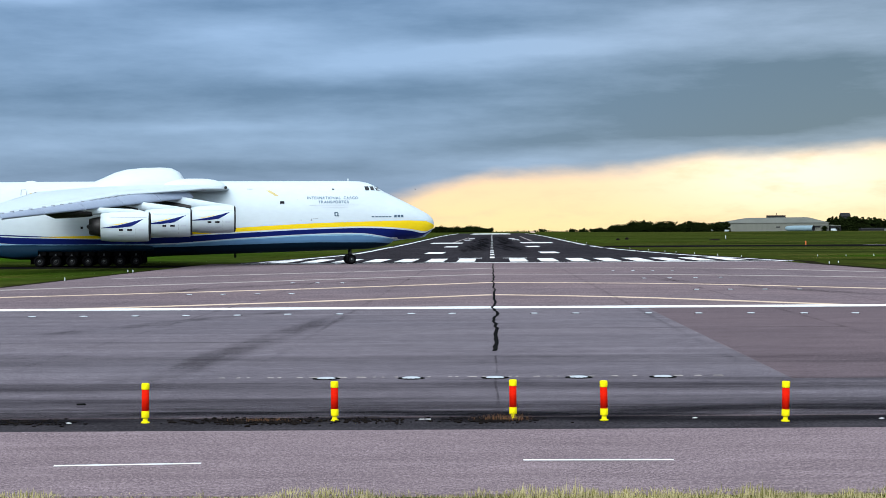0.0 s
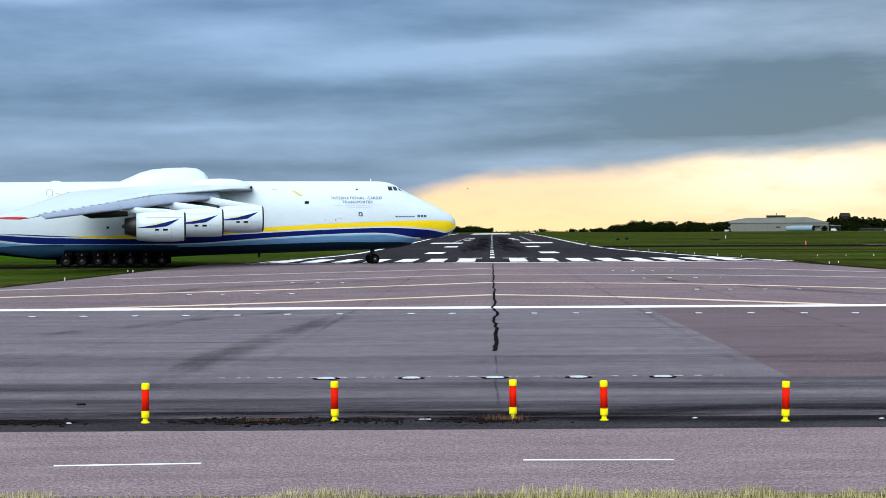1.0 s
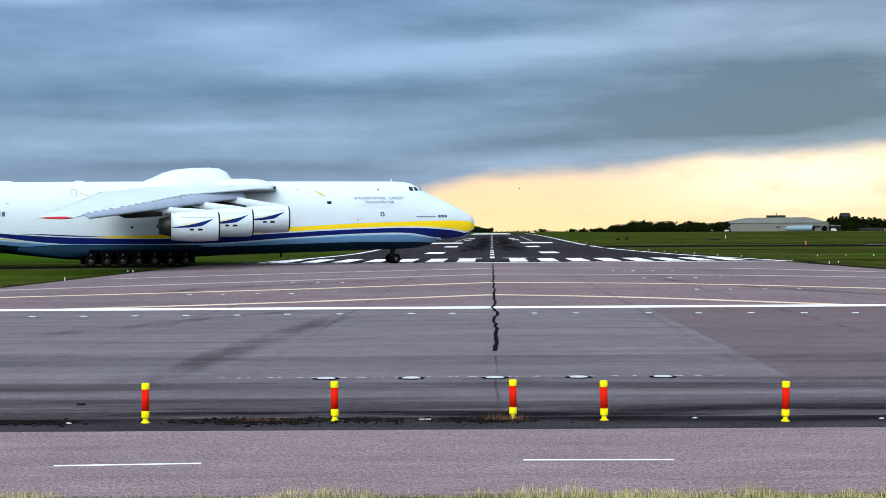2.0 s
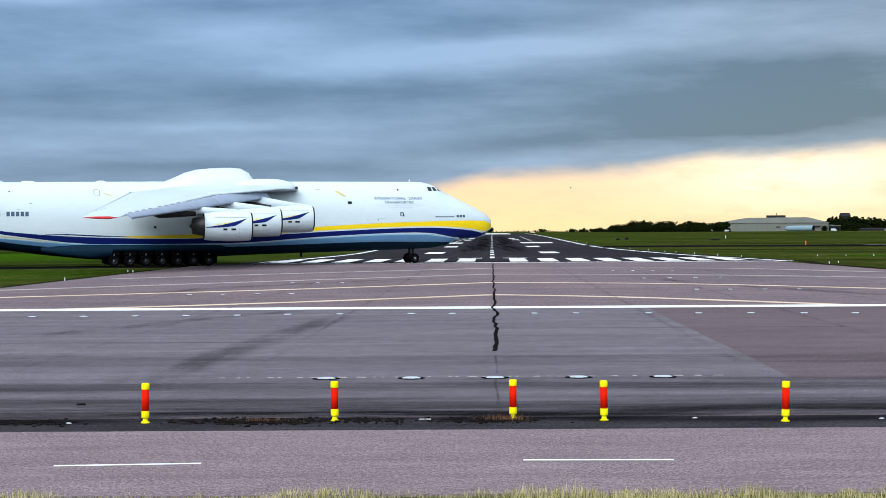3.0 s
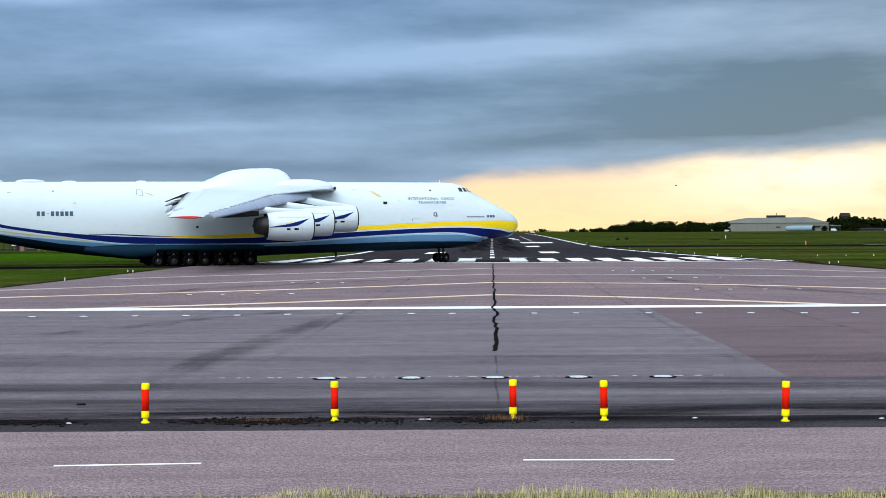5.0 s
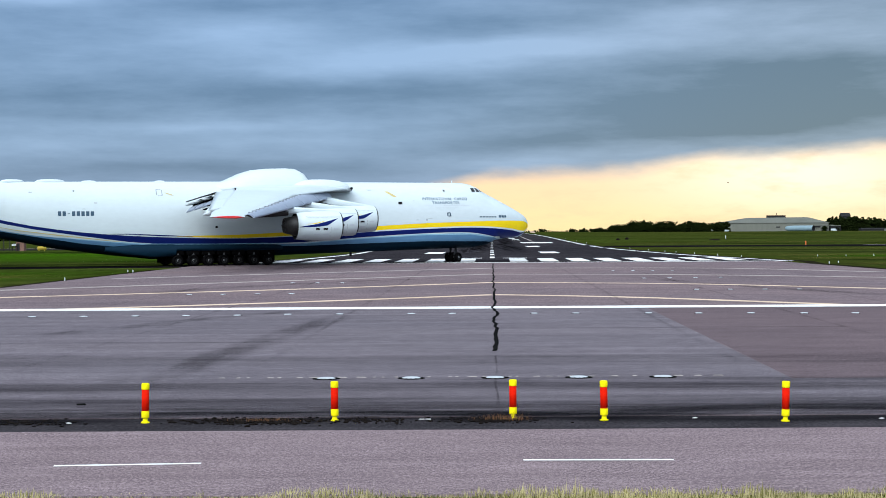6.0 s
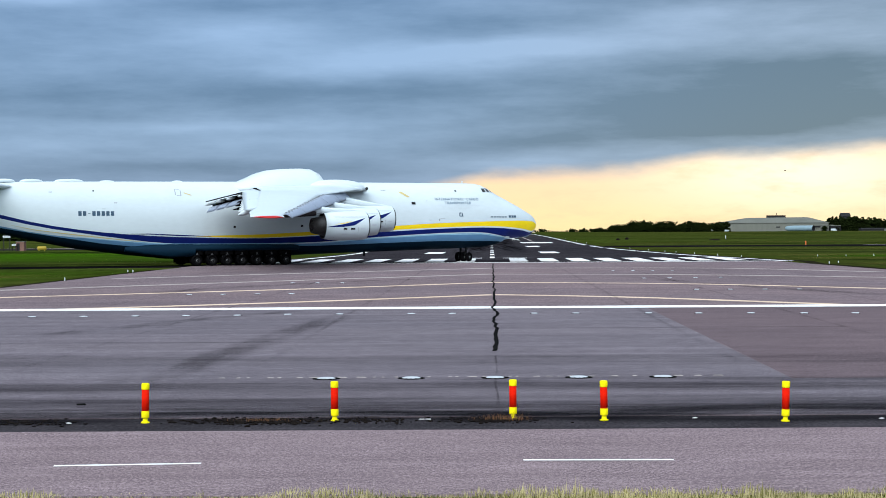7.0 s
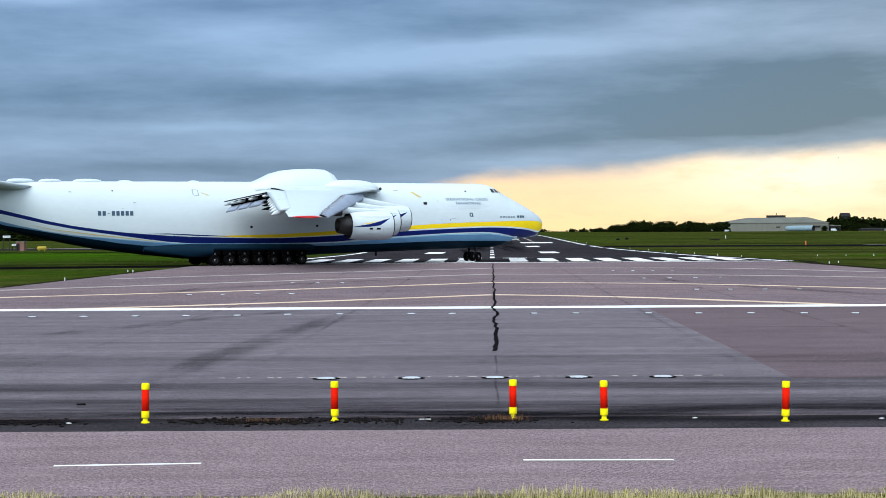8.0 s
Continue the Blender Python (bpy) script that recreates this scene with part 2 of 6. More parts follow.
def ground_mat(name, cols, rough, scales, bump, stretch=(1, 1, 1), dist=0.02, chips=None):
    """Three noises at their own scales mixed into a ground colour."""
    m = bpy.data.materials.new(name)
    m.use_nodes = True
    t = m.node_tree
    b = t.nodes["Principled BSDF"]
    b.inputs["Roughness"].default_value = rough
    b.inputs["Specular IOR Level"].default_value = 0.0
    co = t.nodes.new("ShaderNodeTexCoord")
    col = None
    last = None
    for i, (sc, amt) in enumerate(scales):
        mp = t.nodes.new("ShaderNodeMapping")
        mp.inputs["Scale"].default_value = stretch if i != 1 else (stretch[0] * 0.12, stretch[1], stretch[2])
        t.links.new(co.outputs["Object"], mp.inputs[0])
        n = t.nodes.new("ShaderNodeTexNoise")
        n.inputs["Scale"].default_value, n.inputs["Detail"].default_value = sc, 4.0
        t.links.new(mp.outputs[0], n.inputs["Vector"])
        r = t.nodes.new("ShaderNodeMapRange")
        t.links.new(n.outputs["Fac"], r.inputs[0])
        r.inputs[1].default_value, r.inputs[2].default_value = 0.32, 0.68
        mx = t.nodes.new("ShaderNodeMix")
        mx.data_type = "RGBA"
        if col is None:
            t.links.new(r.outputs[0], mx.inputs[0])
            mx.inputs[6].default_value, mx.inputs[7].default_value = (*cols[0], 1), (*cols[1], 1)
        else:
            mul = t.nodes.new("ShaderNodeMath")
            mul.operation = "MULTIPLY"
            mul.inputs[1].default_value = amt
            t.links.new(r.outputs[0], mul.inputs[0])
            t.links.new(mul.outputs[0], mx.inputs[0])
            t.links.new(col, mx.inputs[6])
            mx.inputs[7].default_value = (*cols[i + 1], 1)
        col, last = mx.outputs[2], n
    for sx, sy, amt in chips or ():
        # pale and dark stone chips, laid in the direction of the paver
        mp = t.nodes.new("ShaderNodeMapping")
        mp.inputs["Scale"].default_value = (sx, sy, 1)
        t.links.new(co.outputs["Object"], mp.inputs[0])
        n = t.nodes.new("ShaderNodeTexNoise")
        n.inputs["Scale"].default_value, n.inputs["Detail"].default_value, n.inputs["Roughness"].default_value = 1.0, 3.0, 0.7
        t.links.new(mp.outputs[0], n.inputs["Vector"])
        r = t.nodes.new("ShaderNodeMapRange")
        t.links.new(n.outputs["Fac"], r.inputs[0])
        r.inputs[1].default_value, r.inputs[2].default_value, r.inputs[3].default_value, r.inputs[4].default_value = 0.3, 0.7, 1 - amt, 1 + amt
        hv = t.nodes.new("ShaderNodeHueSaturation")
        t.links.new(r.outputs[0], hv.inputs["Value"])
        t.links.new(col, hv.inputs["Color"])
        col = hv.outputs[0]
    t.links.new(col, b.inputs["Base Color"])
    bp = t.nodes.new("ShaderNodeBump")
    bp.inputs["Strength"].default_value, bp.inputs["Distance"].default_value = bump, dist
    t.links.new(last.outputs["Fac"], bp.inputs["Height"])
    t.links.new(bp.outputs[0], b.inputs["Normal"])
    return m


M_GRASS = ground_mat("mown_airfield_grass", [(0.0205, 0.0368, 0.0050), (0.0376, 0.0536, 0.0076), (0.0479, 0.0461, 0.0134), (0.0086, 0.0150, 0.0033)], 0.9, [(0.02, 1), (0.05, 0.55), (0.6, 0.4)], 0.6, dist=0.1, chips=((0.5, 0.12, 0.35), (0.03, 0.10, 0.32), (0.008, 0.02, 0.2)))
M_APRON = ground_mat("worn_apron_asphalt", [(0.1143, 0.0918, 0.1028), (0.1603, 0.1169, 0.1221), (0.0849, 0.0677, 0.0793), (0.2415, 0.1900, 0.2013)], 0.92, [(0.05, 1), (0.35, 0.6), (7.0, 0.5)], 0.35, chips=((11, 0.55, 0.22), (0.35, 0.5, 0.10), (0.06, 0.045, 0.12)))
M_ROAD = ground_mat("pale_road_asphalt", [(0.1226, 0.0928, 0.1051), (0.1483, 0.1119, 0.1237), (0.0989, 0.0755, 0.0865), (0.2818, 0.2211, 0.2297)], 0.92, [(0.3, 1), (0.9, 0.6), (14.0, 0.75)], 0.6, chips=((38, 9, 0.48), (0.12, 0.9, 0.16), (0.5, 1.6, 0.08)))
M_RUNWAY = ground_mat("dark_runway_asphalt", [(0.0212, 0.0196, 0.0234), (0.0333, 0.0302, 0.0348), (0.0144, 0.0136, 0.0162), (0.0423, 0.0393, 0.0437)], 0.92, [(0.03, 1), (0.15, 0.5), (5.0, 0.3)], 0.2, stretch=(1, 0.15, 1), chips=((3, 0.08, 0.25), (0.3, 0.05, 0.2)))
M_TAR = ground_mat("dark_sealed_asphalt", [(0.014, 0.013, 0.015), (0.024, 0.022, 0.025), (0.008, 0.008, 0.009), (0.035, 0.032, 0.034)], 0.9, [(0.2, 1), (0.8, 0.5), (12.0, 0.4)], 0.3)
M_PAINT = ground_mat("white_ground_paint", [(0.70, 0.70, 0.70), (0.80, 0.80, 0.79), (0.55, 0.54, 0.54), (0.62, 0.61, 0.60)], 0.8, [(0.5, 1), (1.5, 0.4), (14.0, 0.3)], 0.1)
M_PALE = ground_mat("worn_pale_paint", [(0.32, 0.28, 0.27), (0.42, 0.37, 0.34), (0.20, 0.18, 0.18), (0.36, 0.32, 0.30)], 0.85, [(0.2, 1), (1.2, 0.5), (10.0, 0.3)], 0.1)
M_YLINE = ground_mat("worn_yellow_paint", [(0.5616, 0.4171, 0.2875), (0.6864, 0.5238, 0.3910), (0.3536, 0.2716, 0.2300), (0.5720, 0.4559, 0.3910)], 0.85, [(0.2, 1), (1.2, 0.4), (10.0, 0.3)], 0.1)

M_PITCH = ground_mat("black_pitch", [(0.006, 0.006, 0.007), (0.010, 0.010, 0.011), (0.004, 0.004, 0.004), (0.015, 0.015, 0.015)], 0.9, [(1, 1), (3, 0.5), (14.0, 0.4)], 0.2)
M_RED_TAR = ground_mat("reddish_patched_asphalt", [(0.1007, 0.0791, 0.0889), (0.1262, 0.0960, 0.1048), (0.0753, 0.0574, 0.0670), (0.1833, 0.1414, 0.1480)], 0.92, [(0.06, 1), (0.4, 0.5), (9.0, 0.35)], 0.25, chips=((28, 3.2, 0.28), (0.4, 0.8, 0.10)))

M_WET = ground_mat("wet_black_asphalt", [(0.004, 0.004, 0.005), (0.010, 0.009, 0.010), (0.002, 0.002, 0.002), (0.016, 0.014, 0.014)], 0.9, [(0.1, 1), (0.3, 0.6), (6.0, 0.4)], 0.3)
M_GUTTER = ground_mat("dirty_gutter_asphalt", [(0.0221, 0.0203, 0.0239), (0.0459, 0.0413, 0.0477), (0.0109, 0.0109, 0.0129), (0.0689, 0.0624, 0.0679)], 0.92, [(0.4, 1), (1.5, 0.6), (14.0, 0.4)], 0.4, chips=((14, 3, 0.3),))

bm = bmesh.new()
gx = [-5000, -1500, -400, -100, 0, 100, 400, 1500, 5000]
gy = [-600, -50, 0, 24, 60, 200, 430, 465, 500, 550, 600, 700, 800, 900, 1000, 1125, 1250, 1500, 3000, 5000]
gv = [[bm.verts.new((x, y, rise(y) - 0.03)) for x in gx] for y in gy]
for j in range(len(gy) - 1):
    for i in range(len(gx) - 1):
        bm.faces.new((gv[j][i], gv[j][i + 1], gv[j + 1][i + 1], gv[j + 1][i]))
tagged(part("ground", bm, M_GRASS), "mown green airfield grass reaching the horizon", "grass", kind="structure")


def slab(name, pts, mat, label, z=0.0, deep=0.25, category="pavement"):
    bm = bmesh.new()
    f = sheet(bm, pts, z)
    r = bmesh.ops.extrude_face_region(bm, geom=[f])
    bmesh.ops.translate(bm, verts=[v for v in r["geom"] if isinstance(v, bmesh.types.BMVert)], vec=(0, 0, -deep))
    bmesh.ops.recalc_face_normals(bm, faces=bm.faces)
    return tagged(part(name, bm, mat), label, category, kind="structure")


def across(y, off):
    return (axis_x(y) + off, y)


THR = 206.0
slab("pavement", [across(34.6, -60), across(34.6, 60), across(120, 46), across(160, 41), across(THR, 38.2), across(THR, -38.2), across(120, -38.5), (-44, 100)], M_APRON,
     "worn grey asphalt apron before the runway threshold", 0.0)
# painted edge: it flares out towards the threshold
EDGE_Y = [206, 221, 245, 270, 300, 345, 390, 1300]
EDGE_L = [-33.4, -31.8, -29.2, -27.2, -26.2, -26.6, -27.4, -27.8]
EDGE_R = [39.8, 38.0, 34.4, 32.4, 30.6, 28.6, 27.6, 28.0]


def edge_off(s, y):
    return float(np.interp(y, EDGE_Y, EDGE_L if s < 0 else EDGE_R))


bm = bmesh.new()
ry = [THR + 0.01, 221, 245, 270, 300, 345, 390, 430, 465, 500, 550, 600, 700, 800, 900, 1000, 1125, 1250, 1380]
rows = []
for y in ry:
    z = rise(y)
    lo, hi = edge_off(-1, y) - 2.2, edge_off(1, y) + 1.6
    rows.append([bm.verts.new((axis_x(y) + o, y, z + dz)) for o, dz in ((lo, -0.25), (lo, 0.0), (-9, 0.0), (0, 0.0), (9, 0.0), (hi, 0.0), (hi, -0.25))])
for a, b in zip(rows, rows[1:]):
    for k in range(6):
        bm.faces.new((a[k], a[k + 1], b[k + 1], b[k]))
tagged(part("runway", bm, M_RUNWAY), "dark asphalt runway climbing gently to the horizon", "runway", kind="structure")
slab("road", [(-90, 24.3), (90, 24.3), (90, 32.26), (-90, 32.26)], M_ROAD, "pale grey chipped asphalt perimeter road", 0.01, category="road")
slab("road_gutter", [(-90, 32.27), (90, 32.27), (90, 34.59), (-90, 34.59)], M_GUTTER, "dark sealed strip between road and apron", -0.012, category="road")
slab("taxiway_west", [(-400, 181), (-60, 183), (-31.7, 188), (-31.2, 198), (-60, 196), (-400, 196)], M_WET, "dark asphalt taxiway crossing the grass", -0.005, category="taxiway")
slab("taxiway_east", [(42.2, 440), (43.4, 402), (47, 386), (56, 384), (75, 392), (103, 382), (180, 350), (900, 310), (900, 430), (137, 430), (73, 428), (44.0, 428)], M_WET, "dark asphalt taxiway crossing the grass", -0.005, category="taxiway")
slab("taxiway_north", [(-700, 385), (-25.2, 400), (-24, 440), (-700, 440)], M_TAR, "grey asphalt taxiway beyond the grass", -0.005, category="taxiway")


def strip(bm, pts, w, z, mi=0):
    """A painted line of width w along points on the ground."""
    n = len(pts)
    ls, rs = [], []
    for i in range(n):
        a, b = Vector(pts[max(0, i - 1)]), Vector(pts[min(n - 1, i + 1)])
        d = (b - a).normalized()
        p = Vector(pts[i])
        nrm = Vector((-d.y, d.x)) * w / 2
        ls.append(bm.verts.new((*(p + nrm), z)))
        rs.append(bm.verts.new((*(p - nrm), z)))
    for i in range(n - 1):
        bm.faces.new((rs[i], rs[i + 1], ls[i + 1], ls[i])).material_index = mi


def rect(bm, y0, y1, o0, o1, z=0.02):
    """A painted block along the runway, laid on the climbing ground."""
    ys = [y0] + [y for y in (430, 465, 500, 550, 600, 700, 800, 900, 1000, 1125, 1250) if y0 < y < y1] + [y1]
    rows = [[bm.verts.new((*across(y, o), rise(y) + z)) for o in (o0, o1)] for y in ys]
    for a, b in zip(rows, rows[1:]):
        bm.faces.new((a[0], a[1], b[1], b[0]))


def smooth_line(pts, n=10):
    out = []
    for i in range(len(pts) - 1):
        p0, p1, p2, p3 = (Vector(pts[max(0, min(len(pts) - 1, i + k))]) for k in (-1, 0, 1, 2))
        for j in range(n):
            t = j / n
            out.append(0.5 * (2 * p1 + (p2 - p0) * t + (2 * p0 - 5 * p1 + 4 * p2 - p3) * t * t + (3 * p1 - p0 - 3 * p2 + p3) * t ** 3))
    return out + [Vector(pts[-1])]


# white stop line right across the apron
bm = bmesh.new()
strip(bm, [(-45, 84.2), (45, 84.2)], 2.4, 0.012)
tagged(part("stop_line", bm, M_PAINT), "broad white painted line across the apron", "marking", kind="structure")
# curved lead-on lines
for k, (w, mat, lft, rgt) in enumerate([
        (1.25, M_YLINE, [(-27, 83), (-20, 85.6), (-9.6, 91.6), (3.35, 101.2)], [(3.35, 101.2), (9, 98.2), (14.4, 93.8), (23.2, 84.2)]),
        (1.3, M_YLINE, [(-40, 95), (-29.4, 101.2), (-11.8, 112.4), (4.1, 125.6)], [(4.1, 125.6), (18.5, 120.1), (31.3, 108), (40, 98)]),
        (1.5, M_PALE, [(-41, 107), (-32.4, 115), (-14, 132.7), (4.9, 150.2)], [(4.9, 150.2), (22.3, 144.6), (38.7, 133), (48, 124)]),
        (1.5, M_PALE, [(-30.6, 141.5), (-20, 152.3), (-8, 163), (5.7, 174.4)], [(5.7, 174.4), (18, 172.5), (32, 167), (43, 150)])]):
    bm = bmesh.new()
    strip(bm, smooth_line(lft), w, 0.008)
    strip(bm, smooth_line(rgt), w, 0.0085)
    tagged(part("lead_line", bm, mat), "worn yellow curved taxi line" if mat is M_YLINE else "faded pale curved taxi line", "marking", group="taxi lines", kind="structure")

# threshold: bar, keys, edges, touchdown marks
bm = bmesh.new()
rect(bm, 204.6, 206.6, -34, 40.5)
tagged(part("threshold_bar", bm, M_PAINT), "white painted bar across the runway threshold", "marking", kind="structure")
for s in (-1, 1):
    for k in range(7 if s < 0 else 8):
        bm = bmesh.new()
        a = s * (2.5 + 4.35 * k)
        rect(bm, 211.5, 236, min(a, a + s * 2.5), max(a, a + s * 2.5))
        tagged(part("threshold_stripe", bm, M_PAINT), "white painted runway threshold stripe", "marking", group="threshold stripes", kind="structure")
    for y0, y1, a, b in ((238.5, 241.5, 1.6, 5.4), (291, 313, 9.4, 13.0), (408, 434, 9.5, 13.0), (508, 533, 9.8, 20.6), (608, 632, 8.4, 11.2), (672, 694, 7.6, 10.2)):
        bm = bmesh.new()
        rect(bm, y0, y1, min(s * a, s * b), max(s * a, s * b))
        tagged(part("touchdown_mark", bm, M_PAINT), "white painted touchdown block on the runway", "marking", group="touchdown marks", kind="structure")
    bm = bmesh.new()
    for y0, y1 in ((207, 372), (384, 430), (450, 520), (530, 1300)) if s > 0 else ((214, 430), (436, 1300)):
        ys = sorted({y0, y1} | {y for y in list(range(215, 430, 12)) + [465, 500, 550, 600, 700, 800, 900, 1000, 1125, 1250] if y0 < y < y1})
        rows = [[bm.verts.new((*across(y, edge_off(s, y) + d), rise(y) + 0.02)) for d in (-0.5, 0.5)] for y in ys]
        for a, b in zip(rows, rows[1:]):
            bm.faces.new((a[0], a[1], b[1], b[0]))
    tagged(part("edge_line", bm, M_PAINT), "white painted runway edge line", "marking", group="edge lines", kind="structure")
y = 240.0
for k in range(16):
    bm = bmesh.new()
    rect(bm, y, y + 14, -0.36, 0.36, 0.02)
    tagged(part("centre_dash", bm, M_PAINT), "white painted runway centre dash", "marking", group="centre dashes", kind="structure")
    y += 31 if k < 3 else 50

for y0, o0, y1, o1 in ((552, 14.9, 793, 14.9), (531, -13.3, 740, -11.0)):
    bm = bmesh.new()
    ys = np.linspace(y0, y1, 8)
    rows = [[bm.verts.new((axis_x(y) + o0 + (o1 - o0) * (y - y0) / (y1 - y0) + d, y, rise(y) + 0.024)) for d in (-0.35, 0.35)] for y in ys]
    for a, b in zip(rows, rows[1:]):
        bm.faces.new((a[0], a[1], b[1], b[0]))
    tagged(part("slanting_line", bm, M_PALE), "worn pale slanting line on the runway", "marking", group="slanting lines", kind="structure")

# road dashes
for x0, x1, ya, yb in ((-7.05, -4.42, 27.48, 27.68), (1.45, 4.19, 27.87, 27.80), (-15.5, -12.9, 26.9, 27.1), (10.2, 12.9, 27.8, 27.8)):
    bm = bmesh.new()
    strip(bm, [(x0, ya), ((x0 + x1) / 2, (ya + yb) / 2), (x1, yb)], 0.15, 0.018)
    tagged(part("road_dash", bm, M_PAINT), "white painted centre dash on the road", "marking", group="road dashes", kind="structure")

# tar-filled joint along the centre line
bm = bmesh.new()
rng = random.Random(5)
ys = np.linspace(53.4, 200, 150)
cr = []
for i, y in enumerate(ys):
    near = max(0.0, 1 - (y - 53) / 110)
    cr.append((axis_x(y) + (noise.noise((y * 0.16, 2.0, 0)) * 0.42 + noise.noise((y * 0.6, 7.0, 0)) * 0.16) * (0.35 + near * 0.4) + 0.04, 0.05 + 0.06 * abs(noise.noise((y * 0.7, 4.0, 1))) + 0.02 * near))
va = [(bm.verts.new((c - w, y, 0.0145)), bm.verts.new((c + w, y, 0.0145))) for (c, w), y in zip(cr, ys)]
for a, b in zip(va, va[1:]):
    bm.faces.new((a[0], a[1], b[1], b[0]))
tagged(part("tar_joint", bm, M_PITCH), "jagged black tar-filled joint in the asphalt", "marking", kind="structure")

# a lane relaid in redder asphalt, dark patches and tyre sweeps
M_NEAR = ground_mat("blue_grey_relaid_asphalt", [(0.1047, 0.0946, 0.1103), (0.1348, 0.1181, 0.1339), (0.0831, 0.0732, 0.0879), (0.2045, 0.1799, 0.1981)], 0.92, [(0.12, 1), (0.8, 0.55), (8.0, 0.4)], 0.3, stretch=(0.35, 1, 1), chips=((30, 3.6, 0.30), (0.12, 0.6, 0.16), (1.2, 0.5, 0.08)))
slab("pavement_lane", [(-45, 34.7), (45, 34.7), (45, 43.15), (9.85, 43.15), (11.1, 84.1), (-40, 84.1)], M_NEAR, "blue-grey streaked asphalt before the white line", 0.003, 0.1)
slab("patch_lane", [(9.9, 43.2), (38, 43.2), (38, 84.1), (11.15, 84.1)], M_RED_TAR, "reddish relaid lane of asphalt", 0.004, 0.1)


def smear_mat(name, col, amount, stretch, scale=1.0):
    """Thin worn-on rubber that lets the asphalt show through."""
    m = bpy.data.materials.new(name)
    m.use_nodes = True
    t = m.node_tree
    b = t.nodes["Principled BSDF"]
    b.inputs["Base Color"].default_value, b.inputs["Roughness"].default_value = (*col, 1), 0.9
    b.inputs["Specular IOR Level"].default_value = 0.0
    co = t.nodes.new("ShaderNodeTexCoord")
    mp = t.nodes.new("ShaderNodeMapping")
    mp.inputs["Scale"].default_value = stretch
    n = t.nodes.new("ShaderNodeTexNoise")
    n.inputs["Scale"].default_value, n.inputs["Detail"].default_value, n.inputs["Roughness"].default_value = scale, 6.0, 0.65
    r = t.nodes.new("ShaderNodeMapRange")
    r.inputs[1].default_value, r.inputs[2].default_value, r.inputs[4].default_value = 0.36, 0.66, amount
    uv = t.nodes.new("ShaderNodeUVMap")
    sp = t.nodes.new("ShaderNodeSeparateXYZ")
    t.links.new(uv.outputs[0], sp.inputs[0])
    fade = []
    for k in (0, 1):
        a = t.nodes.new("ShaderNodeMath")
        a.operation = "PINGPONG"
        a.inputs[1].default_value = 0.5
        t.links.new(sp.outputs[k], a.inputs[0])
        q = t.nodes.new("ShaderNodeMapRange")
        q.interpolation_type = "SMOOTHSTEP"
        q.inputs[2].default_value = 0.35 if k == 0 else 0.2
        t.links.new(a.outputs[0], q.inputs[0])
        fade.append(q.outputs[0])
    m1, m2 = t.nodes.new("ShaderNodeMath"), t.nodes.new("ShaderNodeMath")
    m1.operation = m2.operation = "MULTIPLY"
    t.links.new(co.outputs["Object"], mp.inputs[0])
    t.links.new(mp.outputs[0], n.inputs["Vector"])
    t.links.new(n.outputs["Fac"], r.inputs[0])
    t.links.new(fade[0], m1.inputs[0])
    t.links.new(fade[1], m1.inputs[1])
    t.links.new(m1.outputs[0], m2.inputs[0])
    t.links.new(r.outputs[0], m2.inputs[1])
    t.links.new(m2.outputs[0], b.inputs["Alpha"])
    return m


def smear(name, pts, w, mat, label, z):
    """A worn band along points; its edges and ends fade."""
    bm = bmesh.new()
    uvl = bm.loops.layers.uv.new("UVMap")
    line = smooth_line(pts, 8)
    n = len(line)
    rows = []
    for i, p in enumerate(line):
        zr = z + rise(p.y)
        d = (line[min(n - 1, i + 1)] - line[max(0, i - 1)]).normalized()
        nr = Vector((-d.y, d.x)) * w / 2
        rows.append((bm.verts.new((*(p + nr), zr)), bm.verts.new((*(p - nr), zr)), i / (n - 1)))
    for a, b in zip(rows, rows[1:]):
        f = bm.faces.new((a[1], b[1], b[0], a[0]))
        for l, uv in zip(f.loops, ((1, a[2]), (1, b[2]), (0, b[2]), (0, a[2]))):
            l[uvl].uv = uv
    return tagged(part(name, bm, mat), label, "stain", group="stains", kind="structure")


M_SKID = smear_mat("rubber_skid", (0.030, 0.027, 0.031), 0.34, (0.7, 0.12, 1))
M_SOOT = smear_mat("dark_dirt_band", (0.014, 0.013, 0.017), 0.56, (0.05, 0.55, 1))
M_GRIME = smear_mat("black_grime", (0.008, 0.008, 0.010), 0.85, (0.08, 0.5, 1), 1.4)
M_RUB = smear_mat("touchdown_rubber", (0.008, 0.008, 0.010), 0.55, (0.8, 0.012, 1))
smear("skid_mark", [(-9.2, 41), (-8.3, 46), (-7.4, 55), (-6.3, 66), (-4.6, 80)], 2.2, M_SKID, "dark curved tyre sweep on the asphalt", 0.0065)
smear("skid_mark", [(-17, 62), (-14.5, 68), (-11, 76), (-7, 83)], 2.0, M_SKID, "dark curved tyre sweep on the asphalt", 0.0070)
smear("skid_mark", [(-22, 105), (-16, 118), (-8, 130), (2, 139)], 3.0, M_SKID, "dark curved tyre sweep on the asphalt", 0.0066)
smear("skid_mark", [(32, 92), (26, 104), (21, 120), (17, 140)], 3.0, M_SKID, "dark curved tyre sweep on the asphalt", 0.0071)
smear("dirt_band", [(-40, 36.8), (0, 37.0), (40, 36.8)], 5.0, M_SOOT, "dark dirty band along the apron edge", 0.0064)
smear("dirt_band", [(-40, 35.6), (0, 35.7), (40, 35.6)], 2.4, M_SOOT, "dark dirty band along the apron edge", 0.0090)
